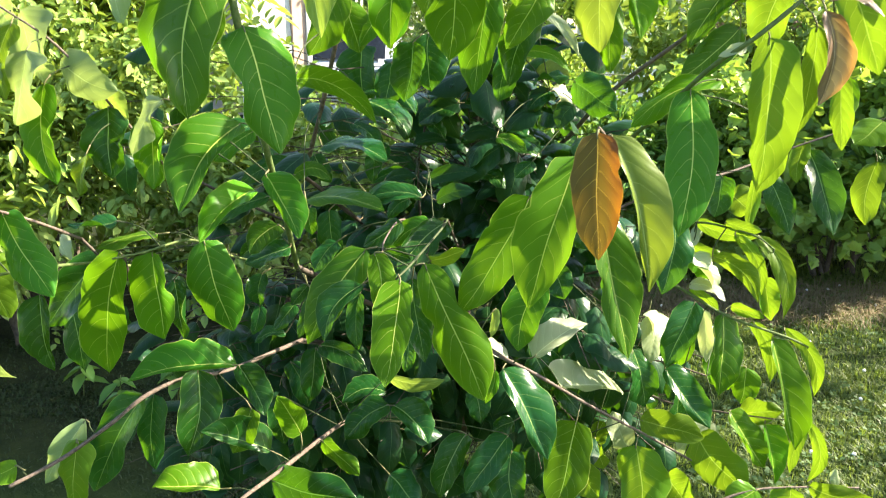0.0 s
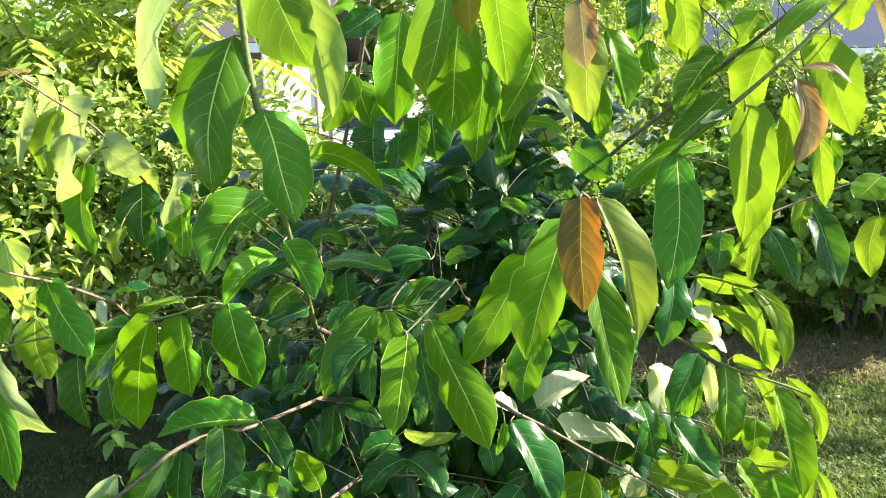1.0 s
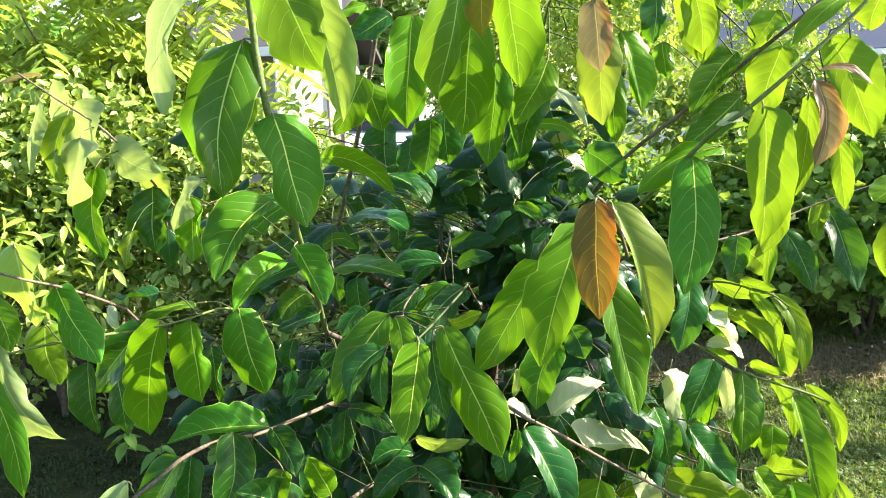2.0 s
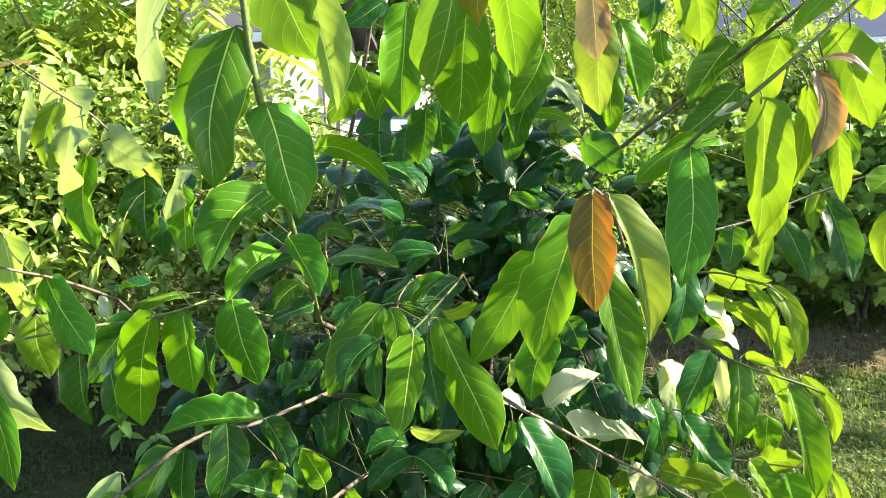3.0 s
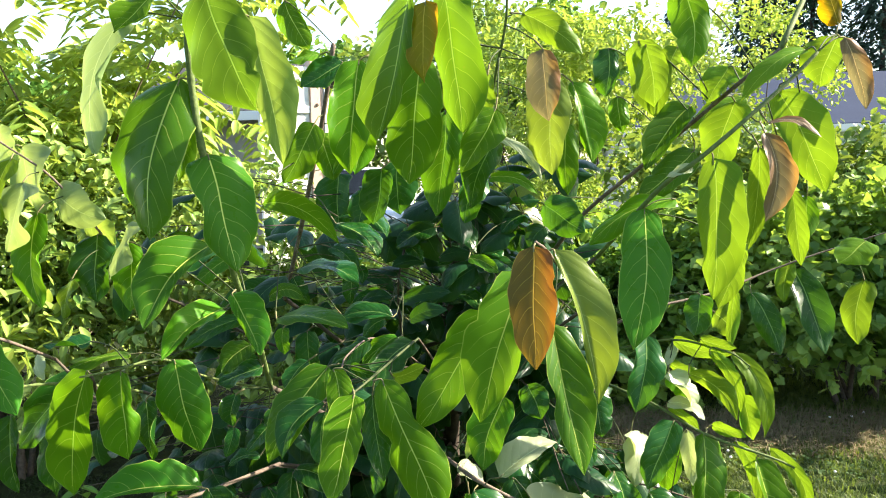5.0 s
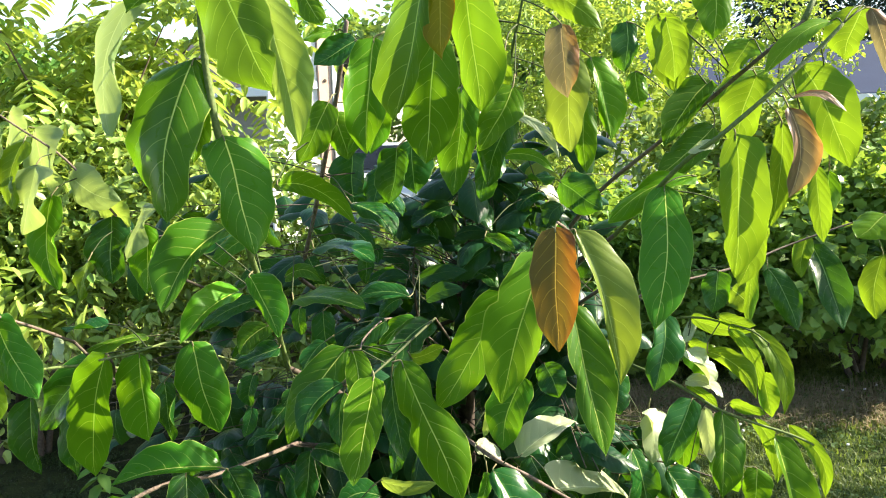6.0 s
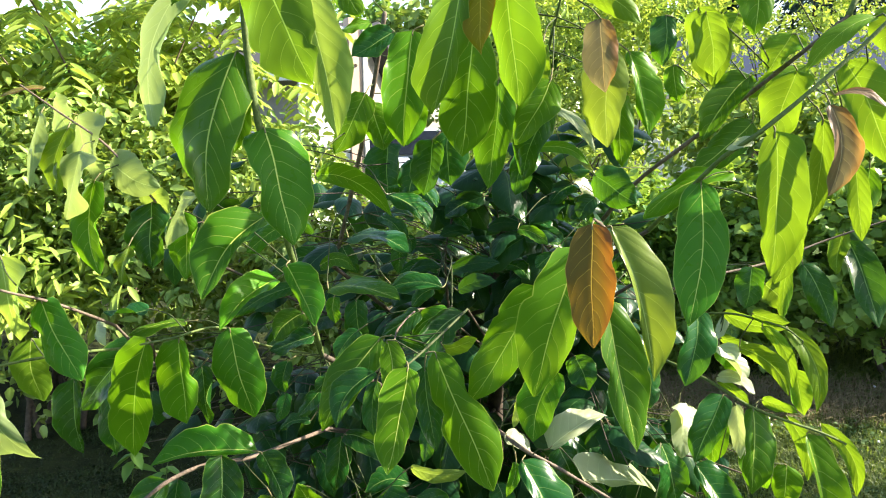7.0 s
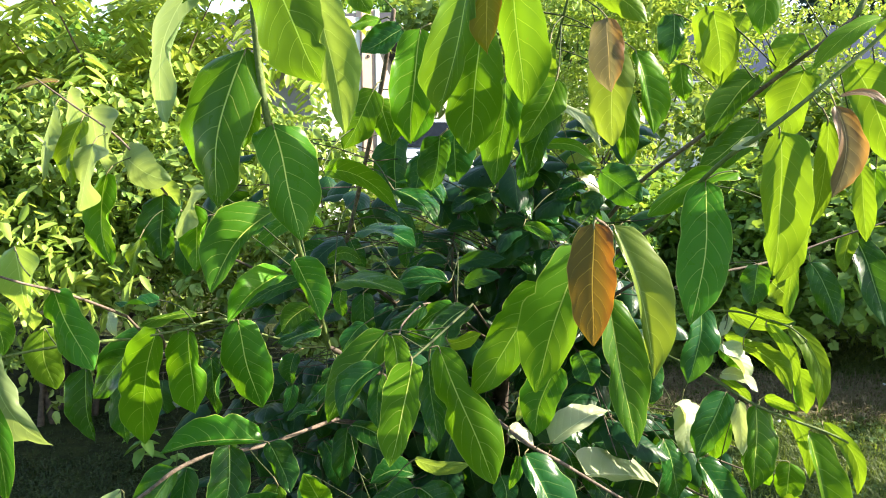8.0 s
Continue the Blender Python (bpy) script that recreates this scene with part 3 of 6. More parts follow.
leaf(right_twig, (0.325, 0.890, 1.448), (0.321, 0.860, 1.288), 0.058, "young", 28, 8, 0.03, -0.038, -0.24, 0.43, ((0.3, 1, 0.12, 0.08),))
leaf(right_twig, (0.378, 0.900, 1.460), (0.370, 0.900, 1.341), 0.028, "young", 28, 8, 0.00, -0.038, -0.13, 0.44)
leaf(right_twig, (0.381, 0.890, 1.476), (0.382, 0.880, 1.375), 0.044, "redpale", -12, 26, 0.00, -0.142, -0.18, 0.44)
leaf(right_twig, (0.388, 0.900, 1.487), (0.444, 0.890, 1.469), 0.014, "redpale", -18, 10, 0.10, -0.173, 0.16, 0.44)
leaf(right_twig, (0.417, 0.960, 1.528), (0.466, 0.930, 1.406), 0.060, "young", 28, 10, 0.05, -0.031, -0.13, 0.45)
leaf(right_twig, (0.300, 0.970, 1.397), (0.189, 0.930, 1.344), 0.042, "green", 30, 8, 0.08)
leaf(right_twig, (0.452, 0.970, 1.578), (0.368, 0.940, 1.513), 0.028, "young", 20, 12, 0.14)
leaf(right_twig, (0.501, 1.000, 1.598), (0.481, 1.000, 1.536), 0.062, "young", 28, 12, 0.03)
leaf(right_twig, (0.492, 0.960, 1.590), (0.516, 0.950, 1.504), 0.030, "redpale", 30, 20, 0.03)
leaf(right_twig, (0.480, 0.950, 1.603), (0.458, 0.950, 1.654), 0.029, "amber", 0, 10, 0.03)
leaf(right_twig, (0.451, 1.000, 1.407), (0.459, 0.980, 1.311), 0.029, "young", 28, 12, 0.03, -0.008, -0.03, 0.50)
leaf(right_twig, (0.304, 0.900, 1.439), (0.275, 0.900, 1.427), 0.017, "pale", 20, 10, 0.03)
leaf(right_twig, (0.507, 1.100, 1.394), (0.488, 1.080, 1.325), 0.037, "green", 20, 10, 0.03)

far_right_branch = branch([(0.355, 1.500, 1.158), (0.507, 1.580, 1.177), (0.626, 1.640, 1.211), (0.735, 1.660, 1.247), (0.843, 1.680, 1.278), (0.922, 1.680, 1.303)], 0.0045, 0.0015)
leaf(far_right_branch, (0.693, 1.670, 1.213), (0.719, 1.550, 1.057), 0.078, "dark", 5, 15, 0.03, -0.020, 0.02, 0.44)
leaf(far_right_branch, (0.591, 1.620, 1.170), (0.635, 1.560, 1.052), 0.060, "dark", 5, 12, 0.03)
leaf(far_right_branch, (0.834, 1.660, 1.276), (0.764, 1.620, 1.232), 0.086, "young", 28, 12, 0.03)
leaf(far_right_branch, (0.835, 1.660, 1.191), (0.802, 1.600, 1.066), 0.063, "young", 28, 12, 0.03)
leaf(far_right_branch, (0.680, 1.660, 1.233), (0.659, 1.620, 1.149), 0.044, "young", 28, 12, 0.03)
leaf(far_right_branch, (0.469, 1.300, 1.227), (0.458, 1.280, 1.131), 0.024, "young", 20, 12, 0.03)
leaf(far_right_branch, (0.279, 1.050, 1.205), (0.259, 1.000, 1.109), 0.055, "dark", -5, 20, 0.03)
leaf(far_right_branch, (0.487, 1.500, 1.151), (0.517, 1.450, 1.128), 0.069, "young", 28, 12, 0.03)
leaf(far_right_branch, (0.411, 1.300, 1.220), (0.399, 1.280, 1.152), 0.053, "dark", 10, 12, 0.03)

red_shoot = branch([(0.187, 1.000, 1.248), (0.157, 0.850, 1.313), (0.129, 0.720, 1.359), (0.117, 0.670, 1.373)], 0.0040, 0.0020)
leaf(red_shoot, (0.115, 0.665, 1.370), (0.116, 0.620, 1.269), 0.046, "red", 14, 12, 0.03, -0.002, 0.04, 0.46)
leaf(red_shoot, (0.135, 0.720, 1.361), (0.177, 0.700, 1.215), 0.041, "olive", -10, 25, 0.04, -0.046, -0.64, 0.45)
leaf(red_shoot, (0.106, 0.735, 1.338), (0.064, 0.710, 1.191), 0.064, "fresh", -18, 8, 0.03, 0.020, 0.15, 0.47)
leaf(red_shoot, (0.066, 0.800, 1.284), (-0.007, 0.770, 1.161), 0.058, "green", 0, 10, 0.03, -0.036, 0.10, 0.44)
leaf(red_shoot, (0.135, 0.770, 1.278), (0.166, 0.720, 1.135), 0.052, "deep", -20, 22, 0.03, 0.016, -0.19, 0.50, ((0.5, 1, 0.35, 0.08),))
leaf(red_shoot, (0.084, 0.880, 1.165), (0.060, 0.850, 1.084), 0.054, "deep", 0, 12, 0.03, 0.057, 0.14, 0.44)
leaf(red_shoot, (0.119, 0.850, 1.260), (0.138, 0.830, 1.217), 0.044, "dark", 0, 12, 0.03)

centre_twig = branch([(-0.035, 1.000, 1.208), (-0.036, 0.920, 1.217), (-0.058, 0.780, 1.214), (-0.071, 0.740, 1.208)], 0.0026, 0.0015, material=SHOOT)
leaf(centre_twig, (-0.064, 0.720, 1.214), (-0.068, 0.630, 1.140), 0.044, "green", 0, 10, 0.04, -0.028, 0.24, 0.46, ((0.3, -1, 0.22, 0.07), (0.72, -1, 0.2, 0.07)))
leaf(centre_twig, (-0.045, 0.770, 1.216), (0.022, 0.730, 1.079), 0.059, "green", 0, 8, 0.04, -0.007, -0.08, 0.58, ((0.4, 1, 0.35, 0.07), (0.32, -1, 0.3, 0.1)))
leaf(centre_twig, (-0.099, 0.780, 1.224), (-0.090, 0.750, 1.165), 0.030, "green", 0, 10, 0.04, -0.065, -0.11, 0.44)
leaf(centre_twig, (-0.115, 0.820, 1.216), (-0.177, 0.780, 1.115), 0.049, "deep", 0, 10, 0.06, 0.037, 0.13, 0.44)
leaf(centre_twig, (-0.115, 0.790, 1.184), (-0.151, 0.750, 1.132), 0.032, "dark", 0, 20, 0.06, 0.143, 0.36, 0.44)
leaf(centre_twig, (-0.061, 0.800, 1.189), (-0.044, 0.770, 1.102), 0.033, "dark", 0, 10, 0.03)
leaf(centre_twig, (-0.035, 0.950, 1.216), (-0.088, 0.880, 1.173), 0.047, "dark", 0, 10, 0.05)
leaf(centre_twig, (-0.045, 0.850, 1.195), (-0.003, 0.820, 1.218), 0.022, "young", 30, 10, 0.03)
leaf(centre_twig, (-0.099, 0.850, 1.206), (-0.068, 0.850, 1.196), 0.021, "dark", 20, 10, 0.03)

centre_side_twig = branch([(-0.070, 1.020, 1.194), (-0.092, 0.950, 1.219), (-0.093, 0.820, 1.229), (-0.091, 0.780, 1.224)], 0.0022, 0.0012)
leaf(centre_side_twig, (-0.087, 0.920, 1.224), (-0.134, 0.900, 1.195), 0.034, "dark", 20, 10, 0.05)

left_low_twig = branch([(-0.249, 1.050, 1.115), (-0.316, 0.950, 1.164), (-0.332, 0.860, 1.211), (-0.363, 0.800, 1.213), (-0.386, 0.770, 1.213)], 0.0030, 0.0016, material=TWIG_GREEN)
leaf(left_low_twig, (-0.383, 0.780, 1.218), (-0.441, 0.830, 1.048), 0.065, "green", -10, 8, 0.04, 0.021, 0.25, 0.50, ((0.45, 1, 0.12, 0.04),))
leaf(left_low_twig, (-0.360, 0.810, 1.210), (-0.351, 0.800, 1.107), 0.053, "green", 0, 10, 0.04, -0.010, 0.49, 0.48, ((0.42, -1, 0.5, 0.07), (0.75, -1, -0.25, 0.08)))
leaf(left_low_twig, (-0.323, 0.870, 1.208), (-0.291, 0.860, 1.095), 0.063, "deep", -2, 8, 0.04, 0.014, 0.03, 0.50)
leaf(left_low_twig, (-0.473, 0.900, 1.178), (-0.544, 0.880, 1.085), 0.062, "dark", 0, 12, 0.04)
leaf(left_low_twig, (-0.378, 0.900, 1.147), (-0.363, 0.880, 1.073), 0.035, "dark", 0, 12, 0.04)
leaf(left_low_twig, (-0.384, 0.880, 1.212), (-0.442, 0.840, 1.203), 0.028, "green", 40, 10, 0.08)
leaf(left_low_twig, (-0.418, 0.850, 1.235), (-0.468, 0.830, 1.235), 0.035, "dark", 45, 25, -0.08)
leaf(left_low_twig, (-0.561, 0.970, 1.087), (-0.543, 0.950, 0.987), 0.048, "dark", 0, 12, 0.04)

left_edge_twig = branch([(-0.465, 0.850, 1.212), (-0.467, 0.780, 1.248), (-0.480, 0.740, 1.270), (-0.489, 0.700, 1.287), (-0.510, 0.680, 1.301)], 0.0032, 0.0018, onto=left_low_twig)
leaf(left_edge_twig, (-0.487, 0.745, 1.269), (-0.421, 0.710, 1.189), 0.051, "deep", 0, 12, 0.04, 0.009, 0.07, 0.44, ((0.3, 1, 0.3, 0.1),))
leaf(left_edge_twig, (-0.528, 0.740, 1.320), (-0.514, 0.740, 1.222), 0.075, "light", 20, 8, 0.04, -0.031, -0.19, 0.44)
leaf(left_edge_twig, (-0.491, 0.850, 1.216), (-0.469, 0.830, 1.192), 0.020, "pale", 20, 10, 0.04)

left_lower_edge_twig = branch([(-0.408, 0.950, 1.142), (-0.450, 0.850, 1.182), (-0.488, 0.780, 1.195), (-0.517, 0.720, 1.201), (-0.550, 0.700, 1.194)], 0.0034, 0.0020, material=TWIG_GREEN, onto=left_low_twig)
leaf(left_lower_edge_twig, (-0.531, 0.780, 1.213), (-0.514, 0.770, 1.140), 0.048, "young", -20, 12, 0.04, 0.068, -0.01, 0.44)
leaf(left_lower_edge_twig, (-0.508, 0.820, 1.151), (-0.490, 0.800, 1.062), 0.041, "dark", 0, 12, 0.04, 0.032, 0.47, 0.44)
leaf(left_lower_edge_twig, (-0.516, 0.680, 1.226), (-0.440, 0.660, 1.122), 0.056, "under", 25, 10, 0.06, 0.173, 0.41, 0.44, ((0.55, -1, 0.35, 0.07), (0.85, 1, 0.3, 0.05)))
leaf(left_lower_edge_twig, (-0.492, 0.620, 1.216), (-0.451, 0.600, 1.086), 0.036, "deep", 0, 10, 0.04, -0.078, 0.09, 0.44)

lower_left_branch = branch([(-0.270, 1.100, 0.983), (-0.338, 0.950, 0.998), (-0.375, 0.900, 1.010), (-0.408, 0.850, 1.007), (-0.442, 0.820, 0.982), (-0.484, 0.780, 0.957), (-0.527, 0.740, 0.942)], 0.0050, 0.0030)
leaf(lower_left_branch, (-0.286, 0.850, 1.054), (-0.402, 0.800, 1.051), 0.041, "deep", 10, 14, 0.14, 0.031, 0.71, 0.45)
leaf(lower_left_branch, (-0.358, 0.900, 1.022), (-0.365, 0.860, 0.917), 0.061, "dark", -20, 22, 0.04, -0.067, -0.06, 0.44)
leaf(lower_left_branch, (-0.410, 0.850, 1.008), (-0.473, 0.820, 0.886), 0.060, "dark", 0, 12, 0.04, 0.021, 0.18, 0.44)
leaf(lower_left_branch, (-0.412, 0.880, 0.994), (-0.411, 0.860, 0.894), 0.041, "dark", 0, 12, 0.04)
leaf(lower_left_branch, (-0.310, 0.920, 1.020), (-0.265, 0.880, 0.969), 0.039, "dark", 0, 12, 0.04, -0.052, -0.24, 0.44)
leaf(lower_left_branch, (-0.479, 0.830, 0.981), (-0.525, 0.800, 0.907), 0.040, "under", 10, 12, 0.04)
leaf(lower_left_branch, (-0.476, 0.800, 0.971), (-0.480, 0.780, 0.887), 0.047, "young", 0, 12, 0.04)
leaf(lower_left_branch, (-0.529, 0.760, 0.957), (-0.563, 0.750, 0.942), 0.030, "young", 10, 12, 0.04)
leaf(lower_left_branch, (-0.290, 0.900, 0.968), (-0.311, 0.880, 0.911), 0.043, "green", 0, 12, 0.04)

lower_branch = branch([(-0.150, 1.300, 0.802), (-0.179, 1.100, 0.860), (-0.203, 1.000, 0.884), (-0.246, 0.880, 0.891), (-0.281, 0.800, 0.892), (-0.315, 0.740, 0.878)], 0.0060, 0.0030)
leaf(lower_branch, (-0.267, 0.900, 0.905), (-0.345, 0.860, 0.953), 0.045, "dark", 10, 10, 0.06, 0.039, 0.61, 0.44)
leaf(lower_branch, (-0.317, 0.840, 0.883), (-0.387, 0.800, 0.908), 0.046, "green", 30, 10, 0.08, -0.006, 0.75, 0.44)
leaf(lower_branch, (-0.262, 0.880, 0.873), (-0.142, 0.850, 0.870), 0.063, "dark", 20, 10, 0.06)
leaf(lower_branch, (-0.230, 0.920, 0.921), (-0.254, 0.900, 0.987), 0.041, "green", 10, 10, 0.04)
leaf(lower_branch, (-0.208, 0.950, 0.894), (-0.150, 0.920, 0.860), 0.034, "green", 15, 12, 0.04)
leaf(lower_branch, (-0.119, 1.000, 0.928), (-0.181, 0.980, 0.880), 0.057, "dark", 20, 28, 0.04, 0.073, 0.16, 0.44)
leaf(lower_branch, (-0.112, 1.000, 0.927), (-0.059, 0.970, 0.884), 0.052, "dark", -15, 25, 0.04, -0.094, -0.42, 0.44)
leaf(lower_branch, (-0.006, 1.000, 0.885), (-0.042, 0.960, 0.802), 0.047, "dark", -22, 14, 0.04, 0.078, 0.10, 0.44)
leaf(lower_branch, (0.056, 1.000, 0.885), (-0.003, 0.960, 0.811), 0.051, "dark", 0, 14, 0.04, 0.010, 0.18, 0.44)
leaf(lower_branch, (0.061, 1.000, 0.860), (0.068, 0.960, 0.786), 0.063, "dark", 0, 14, 0.04)
leaf(lower_branch, (-0.249, 1.100, 0.971), (-0.257, 1.080, 0.887), 0.047, "dark", -20, 24, 0.04, 0.008, 0.03, 0.44)
leaf(lower_branch, (-0.196, 1.200, 0.839), (-0.274, 1.180, 0.802), 0.055, "dark", 10, 14, 0.04)
leaf(lower_branch, (-0.119, 1.000, 0.972), (-0.037, 1.000, 0.971), 0.024, "light", 30, 10, 0.04, 0.078, 0.25, 0.44)
leaf(lower_branch, (-0.120, 1.000, 0.812), (-0.073, 0.960, 0.783), 0.055, "dark", 0, 10, 0.04)

lower_right_branch = branch([(-0.001, 1.050, 1.018), (0.044, 0.950, 1.031), (0.090, 0.950, 1.007), (0.173, 1.000, 0.937), (0.273, 1.050, 0.862), (0.385, 1.080, 0.785)], 0.0050, 0.0022)
# two green leaves whose sun glare is put into the pale colour
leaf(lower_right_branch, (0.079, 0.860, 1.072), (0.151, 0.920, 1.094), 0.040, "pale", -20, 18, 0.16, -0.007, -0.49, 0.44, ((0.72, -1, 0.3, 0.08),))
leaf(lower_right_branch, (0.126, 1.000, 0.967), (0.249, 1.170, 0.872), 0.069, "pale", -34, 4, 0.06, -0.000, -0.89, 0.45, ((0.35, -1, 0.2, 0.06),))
leaf(lower_right_branch, (0.044, 0.930, 1.024), (0.104, 0.880, 0.921), 0.060, "dark", -22, 22, 0.04, -0.006, -0.39, 0.44)
leaf(lower_right_branch, (0.151, 0.980, 0.924), (0.121, 0.920, 0.819), 0.075, "green", 20, 12, 0.04, -0.024, 0.15, 0.44)
leaf(lower_right_branch, (0.245, 1.020, 0.866), (0.249, 0.980, 0.762), 0.080, "young", 20, 12, 0.04)
leaf(lower_right_branch, (0.244, 1.100, 0.985), (0.267, 1.080, 0.898), 0.067, "dark", -38, 20, 0.04, -0.023, 0.30, 0.44)
leaf(lower_right_branch, (0.256, 1.060, 0.886), (0.351, 1.050, 0.865), 0.052, "young", 20, 12, 0.08)
leaf(lower_right_branch, (0.348, 1.080, 0.855), (0.424, 1.050, 0.777), 0.078, "young", 28, 12, 0.06)
leaf(lower_right_branch, (0.018, 1.000, 1.031), (0.053, 1.000, 1.006), 0.034, "pale", -46, 10, 0.04, -0.067, 0.11, 0.44)
leaf(lower_right_branch, (0.089, 1.100, 1.006), (0.143, 1.100, 0.961), 0.060, "dark", -38, 10, 0.04)
leaf(lower_right_branch, (0.145, 1.050, 0.832), (0.193, 1.000, 0.789), 0.062, "young", 25, 12, 0.04)
leaf(lower_right_branch, (0.314, 1.100, 0.769), (0.349, 1.050, 0.743), 0.067, "young", 28, 12, 0.04)

right_low_branch = branch([(0.254, 1.250, 1.074), (0.308, 1.120, 1.081), (0.371, 1.080, 1.052), (0.463, 1.080, 1.020), (0.497, 1.080, 1.005)], 0.0040, 0.0020, material=TWIG_GREEN)
leaf(right_low_branch, (0.326, 1.080, 1.071), (0.283, 1.040, 0.984), 0.056, "dark", 0, 26, 0.05, 0.010, 0.02, 0.44)
leaf(right_low_branch, (0.368, 1.080, 1.054), (0.362, 1.040, 0.941), 0.060, "deep", -14, 22, 0.05, 0.009, -0.41, 0.44)
leaf(right_low_branch, (0.296, 1.100, 0.954), (0.362, 1.060, 0.876), 0.051, "dark", -10, 12, 0.05, 0.051, -0.51, 0.44)
leaf(right_low_branch, (0.443, 1.080, 1.018), (0.473, 1.020, 0.868), 0.059, "green", -12, 28, 0.05, 0.031, -0.44, 0.48)
leaf(right_low_branch, (0.467, 1.100, 1.027), (0.516, 1.080, 0.926), 0.026, "young", 28, 12, 0.10, -0.172, 0.08, 0.44)
leaf(right_low_branch, (0.419, 1.100, 1.036), (0.449, 1.080, 0.946), 0.027, "young", 28, 12, 0.05, -0.124, 0.01, 0.44)
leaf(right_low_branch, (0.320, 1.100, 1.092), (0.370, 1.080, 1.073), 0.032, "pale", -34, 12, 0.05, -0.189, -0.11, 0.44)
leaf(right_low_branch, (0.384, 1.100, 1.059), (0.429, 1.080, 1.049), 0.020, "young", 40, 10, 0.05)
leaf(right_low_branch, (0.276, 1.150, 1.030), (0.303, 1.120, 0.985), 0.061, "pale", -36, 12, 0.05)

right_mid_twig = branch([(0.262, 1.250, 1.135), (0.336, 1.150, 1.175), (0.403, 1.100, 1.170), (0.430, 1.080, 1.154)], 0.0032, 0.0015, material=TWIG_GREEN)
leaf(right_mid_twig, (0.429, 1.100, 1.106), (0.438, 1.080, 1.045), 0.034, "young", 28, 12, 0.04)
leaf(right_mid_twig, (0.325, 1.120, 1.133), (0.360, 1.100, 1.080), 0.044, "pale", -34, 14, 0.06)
leaf(right_mid_twig, (0.329, 1.130, 1.142), (0.373, 1.120, 1.131), 0.020, "young", 35, 10, 0.04)
leaf(right_mid_twig, (0.369, 1.120, 1.183), (0.417, 1.100, 1.175), 0.022, "young", 35, 10, 0.04)
leaf(right_mid_twig, (0.413, 1.100, 1.169), (0.447, 1.060, 1.056), 0.035, "young", -5, 18, 0.14, -0.103, 0.05, 0.44)
leaf(right_mid_twig, (0.379, 1.100, 1.170), (0.420, 1.080, 1.084), 0.022, "young", 28, 12, 0.05, -0.137, -0.10, 0.44)
leaf(right_mid_twig, (0.350, 1.100, 1.136), (0.409, 1.060, 1.080), 0.031, "young", 28, 14, 0.08, -0.171, -0.24, 0.44)
leaf(right_mid_twig, (0.336, 1.150, 1.175), (0.415, 1.100, 1.167), 0.025, "young", 35, 10, 0.05)
leaf(right_mid_twig, (0.330, 1.140, 1.122), (0.356, 1.120, 1.095), 0.035, "green", 10, 14, 0.05)
leaf(right_mid_twig, (0.341, 1.150, 1.170), (0.322, 1.120, 1.142), 0.020, "pale", 10, 14, 0.05)

lowest_right_twig = branch([(0.280, 1.200, 0.868), (0.326, 1.150, 0.869), (0.392, 1.100, 0.883), (0.462, 1.080, 0.885)], 0.0035, 0.0015)
leaf(lowest_right_twig, (0.394, 1.080, 0.896), (0.449, 1.060, 0.813), 0.051, "green", -18, 22, 0.05, 0.049, -0.18, 0.44)
leaf(lowest_right_twig, (0.449, 1.080, 0.876), (0.467, 1.060, 0.786), 0.047, "green", -18, 22, 0.05, 0.011, -0.54, 0.44)
leaf(lowest_right_twig, (0.521, 1.100, 0.873), (0.525, 1.080, 0.779), 0.023, "young", 28, 12, 0.05, -0.198, -0.01, 0.44)
leaf(lowest_right_twig, (0.418, 1.100, 0.879), (0.473, 1.080, 0.899), 0.047, "young", 20, 12, 0.05)
leaf(lowest_right_twig, (0.327, 1.120, 0.829), (0.325, 1.120, 0.909), 0.055, "dark", 42, 12, 0.05)

bottom_right_twig = branch([(0.342, 1.000, 0.777), (0.419, 1.020, 0.798), (0.509, 1.040, 0.795), (0.588, 1.050, 0.791)], 0.0035, 0.0015)
leaf(bottom_right_twig, (0.509, 1.040, 0.797), (0.608, 1.020, 0.787), 0.035, "young", 20, 12, 0.08)
leaf(bottom_right_twig, (0.427, 1.020, 0.799), (0.383, 1.000, 0.774), 0.052, "young", 28, 12, 0.05)
leaf(bottom_right_twig, (0.550, 1.040, 0.797), (0.544, 1.040, 0.828), 0.019, "pale", 10, 12, 0.05)
leaf(bottom_right_twig, (0.480, 1.030, 0.799), (0.473, 1.020, 0.760), 0.053, "young", 28, 12, 0.05)

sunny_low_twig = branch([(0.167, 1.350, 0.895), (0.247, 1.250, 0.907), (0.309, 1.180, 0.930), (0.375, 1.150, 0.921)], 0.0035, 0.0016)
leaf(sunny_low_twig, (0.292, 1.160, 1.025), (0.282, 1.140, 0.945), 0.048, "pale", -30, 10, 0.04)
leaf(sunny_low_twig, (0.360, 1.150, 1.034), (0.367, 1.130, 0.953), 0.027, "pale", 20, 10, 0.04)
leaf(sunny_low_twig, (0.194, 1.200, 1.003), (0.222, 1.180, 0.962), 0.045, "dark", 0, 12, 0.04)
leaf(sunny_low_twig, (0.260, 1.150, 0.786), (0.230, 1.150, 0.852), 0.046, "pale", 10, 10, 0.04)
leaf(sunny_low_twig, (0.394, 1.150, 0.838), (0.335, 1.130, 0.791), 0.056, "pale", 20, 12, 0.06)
leaf(sunny_low_twig, (0.200, 1.200, 0.765), (0.225, 1.200, 0.807), 0.041, "young", 20, 10, 0.04)
leaf(sunny_low_twig, (0.204, 1.150, 0.786), (0.219, 1.130, 0.756), 0.039, "young", 25, 10, 0.04)
